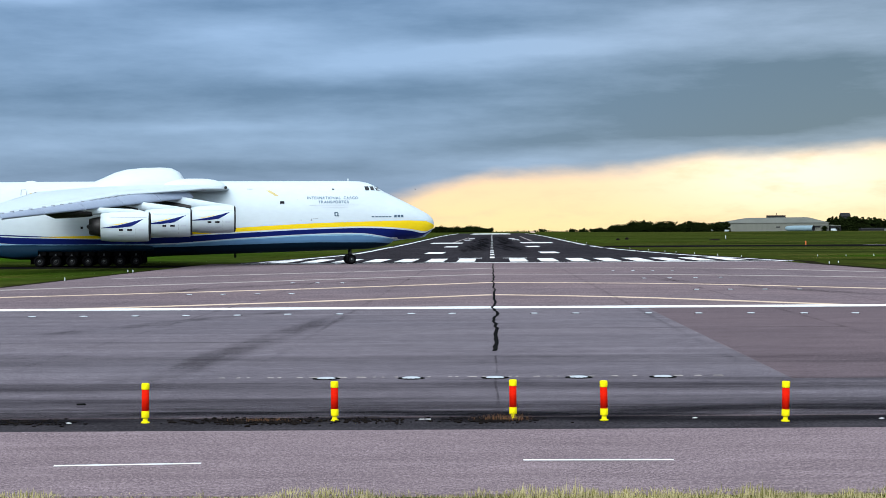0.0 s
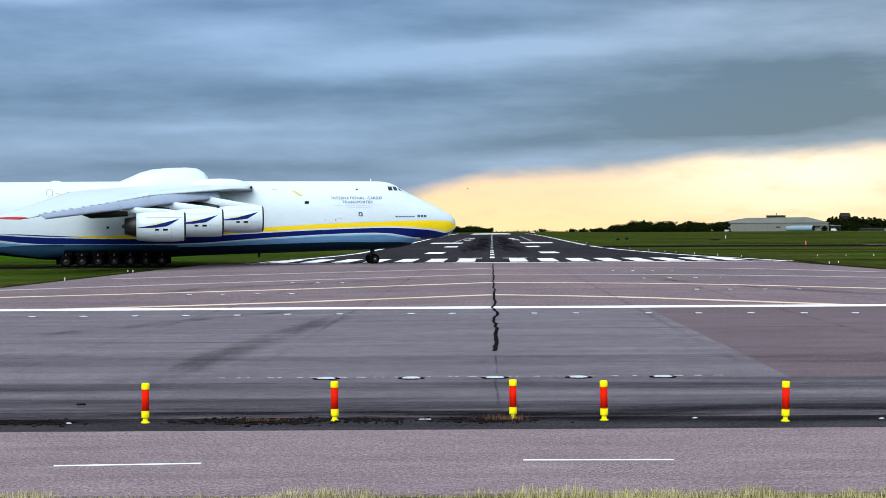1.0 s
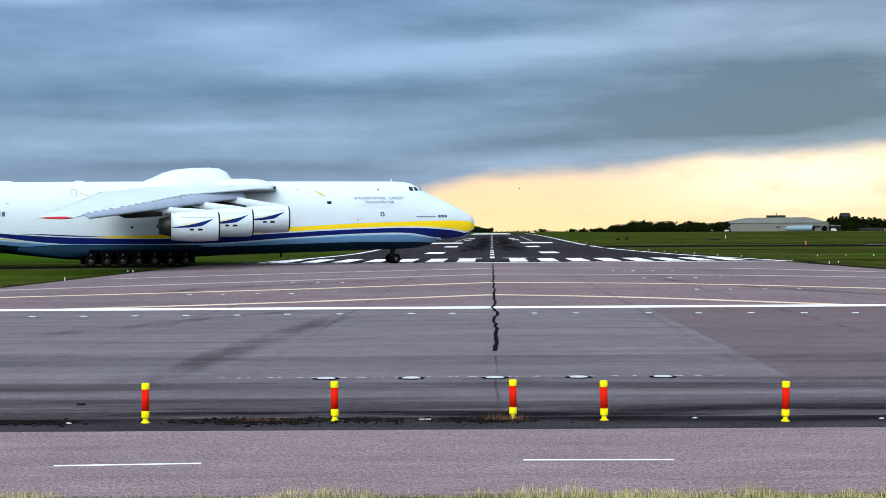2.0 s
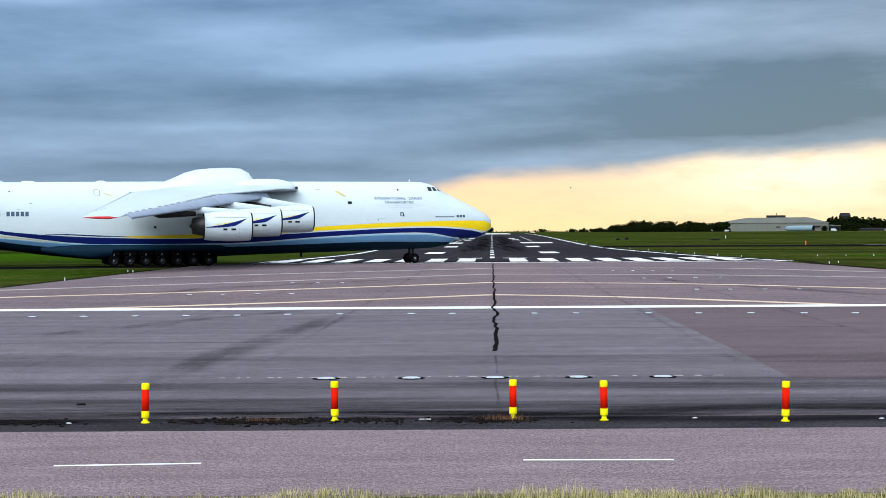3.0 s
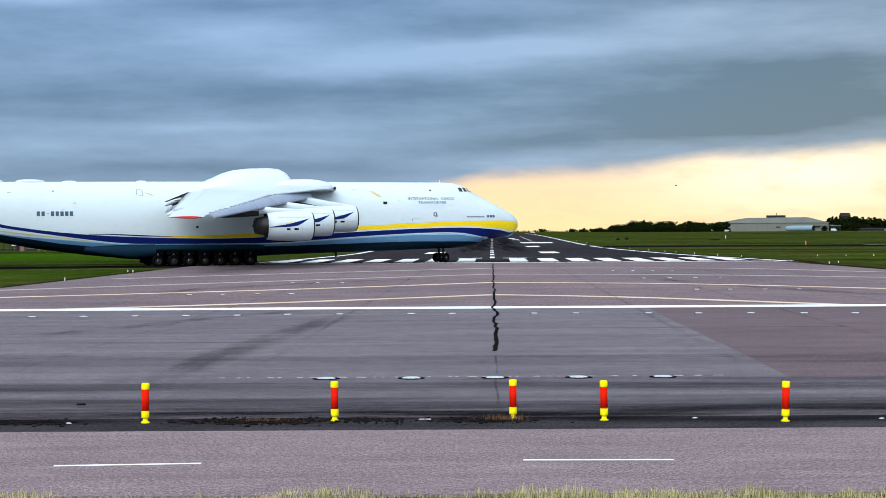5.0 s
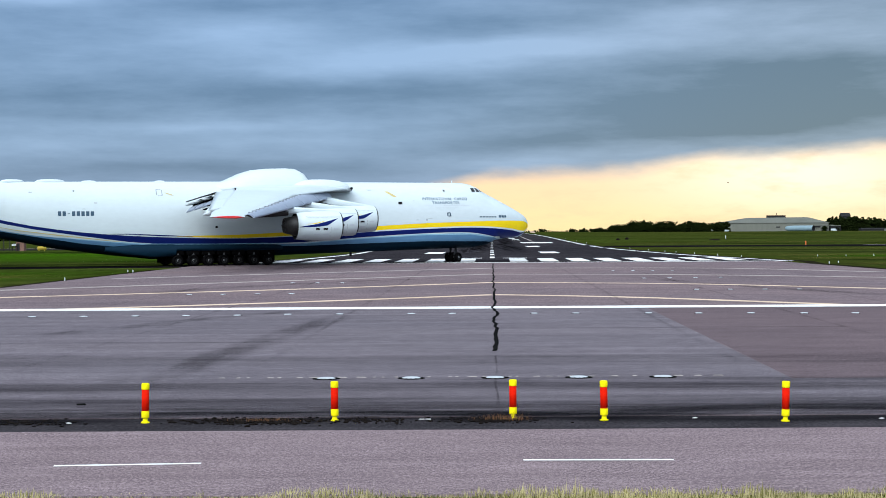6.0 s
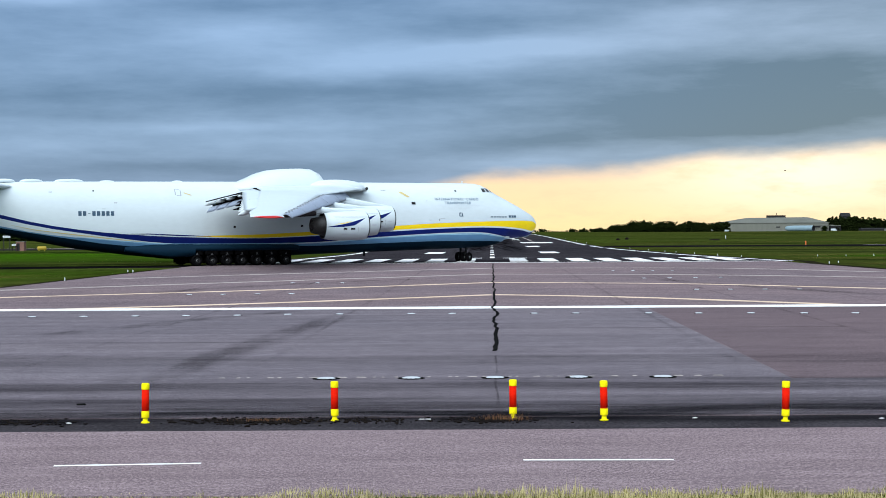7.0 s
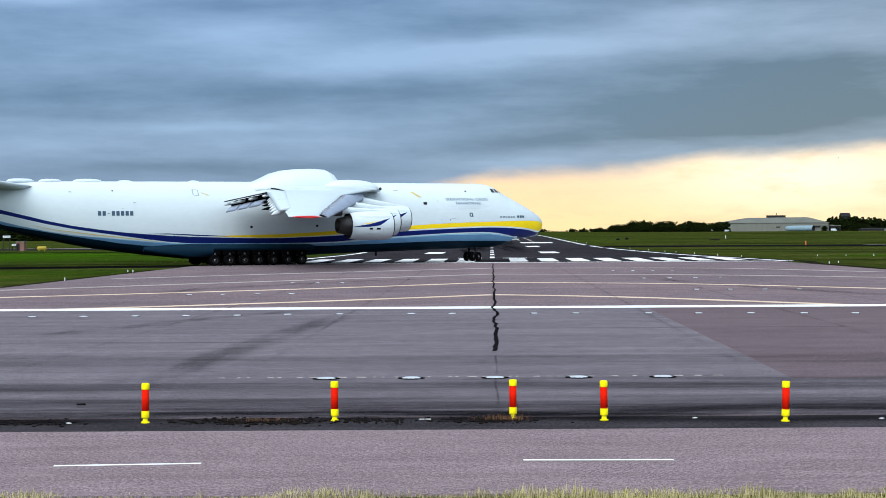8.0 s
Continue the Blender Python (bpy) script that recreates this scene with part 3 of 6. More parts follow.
smear("dirt_band", [(-40, 41.5), (0, 41.8), (40, 41.5)], 5.0, M_SOOT, "dark dirty band along the apron edge", 0.0095)
smear("dirt_band", [(-40, 34.7), (0, 34.8), (40, 34.7)], 4.2, M_GRIME, "dark grime over the seam beside the road", 0.0110)
smear("dirt_band", [(-40, 50), (0, 50), (40, 49)], 6.0, smear_mat("faint_dirt_band", (0.02, 0.02, 0.024), 0.24, (0.10, 1.2, 1)), "faint dirty band across the apron", 0.0100)
for o, w, a, b in ((-5, 7, 255, 800), (5, 7, 255, 800), (0, 20, 300, 900), (-3, 6, 300, 700)):
    smear("touchdown_rubber", [across(y, o) for y in np.linspace(a, b, 12)], w, M_RUB, "black tyre rubber laid on the runway", 0.022 + 0.0013 * (o + 6))

# bare soil along the pavement's edges, and dirt in the seam by the road
M_VERGE = ground_mat("bare_soil_verge", [(0.010, 0.009, 0.006), (0.018, 0.018, 0.008), (0.006, 0.006, 0.004), (0.022, 0.020, 0.012)], 0.95, [(0.3, 1), (1.0, 0.5), (6.0, 0.4)], 0.4)
for s in (-1, 1):
    bm = bmesh.new()
    edge_pts = [across(120, -38.9), across(150, -38.8), across(176, -38.8)] if s < 0 else [across(100, 50), across(120, 46.9), across(160, 41.9), across(190, 40.4), across(206, 42.3), across(245, 37.0), across(300, 33.2), across(345, 31.2), across(404, 30.2)]
    strip(bm, edge_pts, 1.5 if s < 0 else 2.0, -0.022)
    tagged(part("soil_verge", bm, M_VERGE), "dark bare soil along the pavement edge", "soil", kind="structure")
M_MUD = smear_mat("dark_mud", (0.006, 0.005, 0.005), 0.7, (3.0, 5.0, 1), 1.3)
for a, b, y, z in ((-6.2, -2.2, 33.95, 0.0), (-0.4, 2.3, 34.0, 0.0005), (-11, -8, 33.85, 0.001)):
    smear("mud_patch", [(a, y), ((a + b) / 2, y + 0.05), (b, y)], 1.3, M_MUD, "dark mud in the seam beside the road", z)

M_HAY = smear_mat("dry_olive_grass", (0.095, 0.085, 0.020), 1.0, (0.05, 0.12, 1), 1.2)
M_LUSH = smear_mat("lush_green_grass", (0.034, 0.098, 0.003), 0.95, (0.02, 0.05, 1), 0.8)
M_RANK = smear_mat("dark_rank_grass", (0.010, 0.016, 0.004), 0.8, (0.05, 0.12, 1), 1.2)
for k, (x0, ya, x1, yb, w, mat) in enumerate((
        (43, 372, 150, 318, 26, M_HAY), (45, 300, 140, 262, 22, M_RANK), (50, 262, 130, 232, 16, M_HAY), (47, 214, 110, 196, 12, M_RANK), (49, 190, 100, 176, 12, M_HAY), (44, 232, 120, 205, 14, M_HAY), (42, 345, 140, 300, 20, M_RANK),
        (52, 520, 260, 520, 60, M_HAY), (60, 640, 330, 640, 70, M_RANK), (66, 780, 420, 780, 120, M_HAY), (70, 980, 520, 980, 160, M_RANK), (75, 1250, 600, 1250, 300, M_HAY), (60, 470, 300, 470, 40, M_RANK),
        (-190, 290, -22, 285, 150, M_LUSH), (-150, 150, -30, 150, 44, M_LUSH), (60, 250, 130, 222, 30, M_LUSH), (-130, 345, -40, 345, 40, M_RANK), (-80, 210, -36, 209, 10, M_RANK), (-70, 160, -38, 150, 14, M_HAY), (-60, 128, -36, 122, 8, M_RANK))):
    smear("grass_band", [(x0 + (x1 - x0) * u, ya + (yb - ya) * u) for u in np.linspace(0, 1, 5)], w, mat, {M_HAY: "dry olive band in the mown grass", M_RANK: "dark rank band in the mown grass", M_LUSH: "lush green band in the mown grass"}[mat], -0.022 + 0.0006 * k)
bm = bmesh.new()
strip(bm, [(118, 428), (180, 424), (420, 418)], 5.0, 0.004)
strip(bm, [(-420, 436), (-110, 437), (-60, 437)], 5.0, 0.005)
tagged(part("taxiway_edge", bm, M_PALE), "pale worn concrete edge of the taxiway", "pavement", kind="structure")
M_SEAM = smear_mat("paving_seam", (0.030, 0.026, 0.030), 0.30, (0.3, 0.4, 1))
for k, o in enumerate((-30, -22.5, -15, -7.6, 7.6, 15, 22.5, 30)):
    smear("paving_seam", [across(y, o + 0.15 * math.sin(y)) for y in np.linspace(46 if abs(o) < 20 else 70, 204, 6)], 0.35, M_SEAM, "dark seam between lanes of asphalt", 0.0105 + 0.0001 * k)
for k, (y, a, b) in enumerate(((58.5, -30, -2), (66, 6, 30), (92, -28, 1), (112, 6, 34), (139, -30, 3), (160, 8, 38), (181, -30, 36))):
    smear("paving_seam", [(x, y + 0.1 * math.sin(x)) for x in np.linspace(a, b, 5)], 0.7, M_SEAM, "dark seam between lanes of asphalt", 0.0113 + 0.0001 * k)
smear("paving_seam", [across(y, 0.03 * math.sin(y)) for y in np.linspace(34.8, 54, 6)], 0.09, M_SEAM, "dark seam between lanes of asphalt", 0.0125)
# ---- the cargo aircraft; x forward from the nose, y to port, z up from the ground ----
PX_TOP = ([-84, -80, -76, -70, -55, -40, -11, -9.4, -8.2, -6.9, -3.2, -0.86, -0.3, -0.08, 0], [9.3, 10.2, 10.62, 10.78, 10.9, 11.0, 11.02, 10.95, 10.45, 9.66, 7.86, 6.62, 6.1, 5.7, 5.3])
PX_BOT = ([-84, -77.3, -72.5, -66.2, -60, -53.5, -45, -33.7, -22.7, -14.3, -8.7, -6.3, -5.7, -4.1, -1.5, -0.87, -0.16, 0], [7.6, 4.89, 3.67, 2.4, 1.55, 0.85, 0.78, 1.30, 1.58, 1.81, 1.99, 2.45, 2.95, 3.2, 3.42, 3.92, 4.53, 4.9])
PX_WID = ([-84, -78, -70, -60, -13, -8, -5, -3, -1.5, -0.7, -0.2, 0], [0.7, 2.0, 3.0, 3.62, 3.62, 3.47, 3.12, 2.62, 1.98, 1.42, 0.82, 0.12])
PX_LB = ([-84, -77, -70.5, -66, -63, -59.5, -55.5, -45, -34, -26, -17, -10, -6.3, -5.6, -3, 0], [7.8, 5.6, 4.20, 3.74, 3.46, 3.12, 2.76, 2.64, 2.74, 3.40, 3.88, 4.05, 3.52, 3.0, 2.9, 4.6])
PX_DT = ([-84, -77, -70.5, -63, -55.5, -48, -42, -34, -26, -17, -9, -4, -1.6, 0], [8.6, 7.1, 5.39, 4.33, 3.79, 3.55, 3.45, 3.75, 4.18, 4.62, 4.82, 4.48, 3.98, 4.72])
PX_DB = ([-84, -77, -70.5, -63, -55.5, -45, -34, -26, -17, -10, -6.3, -5.6, -3, 0], [8.1, 6.6, 5.02, 3.92, 2.9, 2.75, 2.90, 3.55, 4.02, 4.20, 3.62, 3.1, 3.0, 4.62])
PX_YB = ([-84, -60, -55, -51, -48, -42, -34, -26, -17, -9, -4, -1.4, 0], [8.75, 4.75, 3.95, 3.76, 3.65, 3.5, 3.9, 4.36, 4.8, 5.02, 4.70, 4.2, 4.82])
PX_YT = ([-84, -60, -55, -51, -48, -42, -34, -26, -17, -9, -4, -1.2, 0], [8.8, 4.76, 3.96, 3.79, 3.90, 3.98, 4.4, 4.88, 5.4, 5.62, 5.75, 5.62, 5.1])


def pv(tab, x):
    return float(np.interp(x, tab[0], tab[1]))


def pvs(tab, x):
    """The same, with its corners rounded away from the nose."""
    k = min(1.0, max(0.0, (-x - 2.0) / 4.0))
    return sum(pv(tab, x + d * k) for d in (-2.4, -1.2, 0.0, 1.2, 2.4)) / 5


def half_width(x, z):
    """Half width of the body at station x and height z."""
    t, b, w = pv(PX_TOP, x), pv(PX_BOT, x), pv(PX_WID, x)
    zc = b + (t - b) * 0.45
    a, n = (t - zc, 2.15) if z > zc else (zc - b, 2.9)
    k = min(1.0, abs(z - zc) / max(a, 1e-4))
    return w * max(0.0, 1 - k ** n) ** (1 / n)


aircraft = new("cargo_aircraft")
tagged(aircraft, "giant white six-engined cargo aircraft with yellow and blue stripes taxiing", "aircraft")


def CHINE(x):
    """Height below which the belly paint is darkened to hold the underside's shade."""
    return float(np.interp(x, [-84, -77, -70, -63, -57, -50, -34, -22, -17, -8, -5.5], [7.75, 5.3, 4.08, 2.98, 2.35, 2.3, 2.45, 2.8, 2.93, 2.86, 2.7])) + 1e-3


def body():
    bm = bmesh.new()
    xs = [0, -0.06, -0.2, -0.45, -0.8, -1.3, -1.9, -2.6, -3.4, -4.2, -5.0, -5.6, -6.0, -6.6, -7.4, -8.2, -9, -10, -11.5, -13.5, -16, -19, -22, -26, -30, -34, -38, -42, -45, -48, -51, -54, -57, -60, -63, -66, -69, -72, -75, -77, -79, -81, -82.5, -84]
    rings, kinds = [], None
    for x in xs:
        t, b = pv(PX_TOP, x), pv(PX_BOT, x)
        lb, db, dt, yb, yt = pvs(PX_LB, x), pvs(PX_DB, x), pvs(PX_DT, x), pvs(PX_YB, x), pvs(PX_YT, x)
        lev, kinds = [b], []
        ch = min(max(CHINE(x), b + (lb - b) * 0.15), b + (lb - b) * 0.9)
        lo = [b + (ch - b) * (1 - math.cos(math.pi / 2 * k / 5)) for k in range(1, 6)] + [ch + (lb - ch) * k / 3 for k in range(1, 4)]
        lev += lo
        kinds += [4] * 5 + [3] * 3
        for z, kd in ((db, 0), ((db + dt) / 2, 2), (dt, 2), (yb, 0), ((yb + yt) / 2, 1), (yt, 1)):
            lev.append(z)
            kinds.append(kd)
        for k in range(1, 15):
            lev.append(yt + (t - yt) * math.sin(math.pi / 2 * k / 14))
            kinds.append(0)
        n = len(lev)
        e = (t - b) * 0.002
        for i in range(1, n):
            lev[i] = max(lev[i], lev[i - 1] + e)
        lev[-1] = t
        for i in range(n - 2, -1, -1):
            lev[i] = min(lev[i], lev[i + 1] - e)
        star = [(x, -half_width(x, z) if 0 < i < n - 1 else 0.0, z) for i, z in enumerate(lev)]
        port = [(x, -p[1], p[2]) for p in star[-2:0:-1]]
        rings.append(star + port)
    kinds = kinds + kinds[::-1]
    vr = loft(bm, rings)
    n = len(vr[0])
    lut = {}
    for i in range(len(vr) - 1):
        for k in range(n):
            lut[(vr[i][k], vr[i + 1][(k + 1) % n])] = kinds[k]
    for i in range(len(vr) - 1):
        for k in range(n):
            f = next((f for f in vr[i][k].link_faces if vr[i + 1][(k + 1) % n] in f.verts and vr[i][(k + 1) % n] in f.verts and vr[i + 1][k] in f.verts), None)
            if f:
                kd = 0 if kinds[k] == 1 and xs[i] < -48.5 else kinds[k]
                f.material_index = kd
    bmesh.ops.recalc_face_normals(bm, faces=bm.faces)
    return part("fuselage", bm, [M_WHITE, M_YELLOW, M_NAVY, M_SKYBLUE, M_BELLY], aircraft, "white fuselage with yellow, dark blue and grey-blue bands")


fuselage = body()


def skin_patch(name, x0, x1, z0, z1, mat, side=-1, out=0.025, nx=3, nz=2, slant=0.0, label="", parent=None):
    """A thin panel that follows the body's skin; slant shifts its foot along x."""
    bm = bmesh.new()
    g = []
    for j in range(nz + 1):
        z = z0 + (z1 - z0) * j / nz
        row = []
        for i in range(nx + 1):
            x = x0 + (x1 - x0) * i / nx + slant * (1 - j / nz)
            y = half_width(x, z)
            row.append((bm.verts.new((x, side * (y + out), z)), bm.verts.new((x, side * (y - 0.03), z))))
        g.append(row)
    for j in range(nz):
        for i in range(nx):
            bm.faces.new([g[j][i][0], g[j][i + 1][0], g[j + 1][i + 1][0], g[j + 1][i][0]])
    rim = [g[0][i] for i in range(nx + 1)] + [g[j][nx] for j in range(1, nz + 1)] + [g[nz][i] for i in range(nx - 1, -1, -1)] + [g[j][0] for j in range(nz - 1, 0, -1)]
    for a, b in zip(rim, rim[1:] + rim[:1]):
        bm.faces.new((a[0], a[1], b[1], b[0]))
    bmesh.ops.recalc_face_normals(bm, faces=bm.faces)
    return part(name, bm, mat, parent or aircraft, label)


def skin_stripe(name, xs, mids, halves, mat, label="", side=-1, out=0.02):
    """A thin painted line that follows the skin along stations xs."""
    bm = bmesh.new()
    rows = []
    for x in np.linspace(xs[0], xs[-1], 24):
        m, h = float(np.interp(x, xs, mids)), float(np.interp(x, xs, halves))
        rows.append([bm.verts.new((x, side * (half_width(x, z) + out), z)) for z in (m - h, m, m + h)])
    for a, b in zip(rows, rows[1:]):
        for k in range(2):
            bm.faces.new((a[k], b[k], b[k + 1], a[k + 1]))
    return part(name, bm, mat, fuselage, label)


for s in (-1, 1):
    skin_stripe("tail_stripe", [-74, -71, -66, -61, -57.5], [pvs(PX_DB, -74) - 0.55, pvs(PX_DB, -71) - 0.5, pvs(PX_DB, -66) - 0.3, pvs(PX_DB, -61) - 0.17, pvs(PX_DB, -57.5) - 0.1], [0.01, 0.04, 0.055, 0.045, 0.01], M_TAN, "thin pale yellow tail stripe", s)
    skin_stripe("split_stripe", [-59.5, -57, -53, -49], [pvs(PX_DT, -59.5) + 0.05, 4.13, 3.92, 3.78], [0.02, 0.06, 0.08, 0.02], M_NAVY, "thin dark blue line over the wide band", s)
    skin_stripe("pale_blue_line", [-66, -60, -55, -46, -36], [pvs(PX_LB, -66) + 0.02, pvs(PX_LB, -60) + 0.03, 2.83, 2.76, 2.85], [0.02, 0.06, 0.07, 0.06, 0.03], M_PALEBLUE, "pale blue line under the wide band", s)
    skin_stripe("pale_blue_line", [-34, -26, -17, -10, -6.6], [pvs(PX_LB, -34) - 0.02, pvs(PX_LB, -26) - 0.02, pvs(PX_LB, -17) - 0.03, pvs(PX_LB, -10) - 0.04, pvs(PX_LB, -6.6) - 0.03], [0.05, 0.06, 0.08, 0.08, 0.03], M_PALEBLUE, "pale blue line under the wide band", s)


# wing shape: stations of span, leading edge, trailing edge, height, thickness
W_Y = [2.0, 4.5, 7.6, 20.0, 32.0, 41.0, 43.2]
W_LE = [-27.0, -28.2, -30.4, -40.2, -46.9, -51.9, -52.4]
W_TE = [-47.5, -47.5, -47.6, -49.3, -53.0, -55.5, -56.2]
W_Z = [9.9, 9.9, 9.8, 8.70, 7.15, 6.0, 5.80]
W_ZT = [9.9, 9.9, 9.8, 9.25, 7.50, 6.1, 5.80]
W_T = [1.8, 1.75, 1.6, 1.15, 0.8, 0.5, 0.25]


def wing_at(y):
    return [float(np.interp(y, W_Y, t)) for t in (W_LE, W_TE, W_Z, W_T)]


def wing_zt(y):
    return float(np.interp(y, W_Y, W_ZT))


def section(y, s, c0=0.0, c1=1.0, n=10):
    """Ring of an aerofoil at span y between chord fractions c0 and c1."""
    le, te, z, th = wing_at(y)
    us, ls = [], []
    for i in range(n + 1):
        c = c0 + (c1 - c0) * (1 - math.cos(math.pi * i / n)) / 2
        x = le + (te - le) * c
        h = th * 2.6 * (0.2969 * math.sqrt(max(c, 0)) - 0.126 * c - 0.3516 * c * c + 0.2843 * c ** 3 - 0.1036 * c ** 4) * 1.95
        zc = z + (wing_zt(y) - z) * c
        us.append((x, s * y, zc + h * 0.55 + 0.02))
        ls.append((x, s * y, zc - h * 0.45 - 0.02))
    return us + ls[::-1]


SLAT_LOW = ((-31.8, 8.70), (-51.8, 5.68))      # station and height of the slats' lower edge, from root to tip


def wing(s):
    bm = bmesh.new()
    ys = [2.0, 4.5, 6.3, 7.6, 8.4, 12, 16, 20, 24, 28, 32, 36, 39, 41, 42.2, 43.0]
    loft(bm, [section(y, s, 0.0, 0.80 if y <= 36 else 1.0) for y in ys])
    bmesh.ops.recalc_face_normals(bm, faces=bm.faces)
    w = part("wing", bm, M_WHITE, aircraft, "white drooping swept wing")
    # red tip
    bm = bmesh.new()
    le, te, z, th = wing_at(43.0)
    ring = lambda k, dy: [(le + (te - le) * (0.5 + (c - 0.5) * k), s * (43.0 + dy), z + dz * k) for c, dz in ((0.0, 0.0), (0.25, 0.16), (0.6, 0.14), (1.0, 0.02), (0.6, -0.12), (0.25, -0.14))]
    loft(bm, [ring(1.0, 0.0), ring(0.95, 0.25), ring(0.6, 0.45)])
    bmesh.ops.recalc_face_normals(bm, faces=bm.faces)
    part("wing_tip", bm, M_RED, w, "red wing tip")
    # drooped slats
    for a, b in ((8.6, 15), (15.1, 22), (22.1, 28.5), (28.6, 35), (35.1, 41.3)):
        bm = bmesh.new()
        rings = []
        for y in (a, (a + b) / 2, b):
            le, te, z, th = wing_at(y)
            k = (y - 8.6) / (42.9 - 8.6)
            xl, zl = SLAT_LOW[0][0] + (SLAT_LOW[1][0] - SLAT_LOW[0][0]) * k, SLAT_LOW[0][1] + (SLAT_LOW[1][1] - SLAT_LOW[0][1]) * k
            ch, up = 1.9 - 1.2 * k, 1.22 - 0.85 * k
            out = [(xl - ch * u, s * y, zl + up * math.sin(u * math.pi / 2) ** 0.8) for u in (0, 0.1, 0.25, 0.45, 0.65, 0.85, 1.0)]
            inn = [(p[0] - 0.12, p[1], p[2] - 0.13) for p in out[::-1]]
            rings.append(out + inn)
        loft(bm, rings)
        bmesh.ops.recalc_face_normals(bm, faces=bm.faces)
        sl = part("slat", bm, M_GREY, w, "lowered bare grey slat")
        for y in np.arange(a + 0.7, b, 1.45):
            k = (y - 8.6) / (42.9 - 8.6)
            xl, zl = SLAT_LOW[0][0] + (SLAT_LOW[1][0] - SLAT_LOW[0][0]) * k, SLAT_LOW[0][1] + (SLAT_LOW[1][1] - SLAT_LOW[0][1]) * k
            ch, up = 1.9 - 1.2 * k, 1.22 - 0.85 * k
            bm = bmesh.new()
            add_box(bm, xl - ch - 0.25, xl - ch + 0.12, s * y - 0.28, s * y + 0.28, zl + up - 0.06, zl + up + 0.07, 0.02)
            part("slat_track", bm, M_JOINT, sl)
    # solid black strip that stands in for shade in the gap ahead of the flaps
    bm = bmesh.new()
    rings = []
    for y in (5.9, 12, 19.8):
        le, te, z, th = wing_at(y)
        x, zc = le + (te - le) * 0.80, z + (wing_zt(y) - z) * 0.8
        rings.append([(x + 0.1, s * y, zc + 0.10 * th), (x - 0.16, s * y, zc + 0.06 * th), (x - 0.16, s * y, zc - 0.2 * th), (x + 0.1, s * y, zc - 0.2 * th)])
    loft(bm, rings)
    part("flap_gap_shade", bm, M_TYRE, w, "black strip for the shade in the gap ahead of the flaps")
    # panel joints on the upper skin
    for c, a, b, wd in ((0.66, 8, 35, 0.09), (0.12, 9, 41, 0.12), (0.79, 20, 36, 0.12)):
        bm = bmesh.new()
        rows = []
        for y in np.linspace(a, b, 14):
            pts = []
            for cc in (c, c + wd / (wing_at(y)[0] - wing_at(y)[1])):
                le, te, z, th = wing_at(y)
                h = th * 2.6 * (0.2969 * math.sqrt(cc) - 0.126 * cc - 0.3516 * cc * cc + 0.2843 * cc ** 3 - 0.1036 * cc ** 4) * 1.95
                pts.append(bm.verts.new((le + (te - le) * cc, s * y, z + (wing_zt(y) - z) * cc + h * 0.55 + 0.026)))
            rows.append(pts)
        for p, q in zip(rows, rows[1:]):
            bm.faces.new((p[0], p[1], q[1], q[0]))
        part("panel_joint", bm, M_FAINT, w)
    # lowered flaps
    for a, b in ((5.8, 12.9), (13.0, 19.9), (20.1, 28), (28.1, 36)):
        bm = bmesh.new()
        rings = []
        for y in (a, (a + b) / 2, b):
            le, te, z, th = wing_at(y)
            x0, z0 = le + (te - le) * 0.79 - (0.2 if a < 20 else -0.25), z + (wing_zt(y) - z) * 0.79 - (0.06 if a < 20 else 0.0) * th
            x1, z1 = float(np.interp(y, [4, 20, 36], [-50.3, -49.9, -54.6])), float(np.interp(y, [4, 20, 36], [8.1, 9.0, 6.6]))
            rings.append([(x0 + (x1 - x0) * u, s * y, z0 + (z1 - z0) * u ** 1.25 + h) for u, h in ((0, 0.10), (0.3, 0.16), (0.7, 0.1), (1, 0.02), (0.7, -0.06), (0.3, -0.12), (0, -0.12))])
        loft(bm, rings)
        bmesh.ops.recalc_face_normals(bm, faces=bm.faces)
        fl = part("flap", bm, M_WHITE, w, "lowered white flap")
        if a > 20:
            continue
        bm = bmesh.new()
        rings = []
        for y in (a, (a + b) / 2, b):
            x1, z1 = float(np.interp(y, [4, 20, 36], [-50.3, -49.9, -54.6])), float(np.interp(y, [4, 20, 36], [8.1, 9.0, 6.6]))
            rings.append([(x1 + 0.14, s * y, z1 + 0.09), (x1 - 0.05, s * y, z1 + 0.04), (x1 - 0.05, s * y, z1 - 0.04), (x1 + 0.14, s * y, z1 - 0.05)])
        loft(bm, rings)
        bmesh.ops.recalc_face_normals(bm, faces=bm.faces)
        part("trailing_edge", bm, M_STRUT, fl, "dark strip along the trailing edge")
    # black plates put the slots' shade above the lower flaps
    for a, b in ((7.2, 10.4), (11.2, 14.4), (15.2, 18.7)):
        # lower flaps are white; the slat grey carries their shade
        for name, mat, dx0, dz0, dx1, dz1, th, lab in (("lower_flap", M_GREY, 0.25, -0.75, -0.6, -1.6, 0.16, "lower flap segment behind the slot"), ("flap_slot_shade", M_TYRE, 0.85, 0.0, 0.40, -1.25, 0.12, "black plate for the shade in the slot above the lower flap")):
            bm = bmesh.new()
            rings = []
            for y in (a, (a + b) / 2, b) if mat is M_GREY else (a - 1.0, (a + b) / 2, b + 0.9):
                tx, tz = float(np.interp(y, [4, 20, 36], [-50.1, -49.7, -54.4])), float(np.interp(y, [4, 20, 36], [8.15, 9.1, 6.6]))
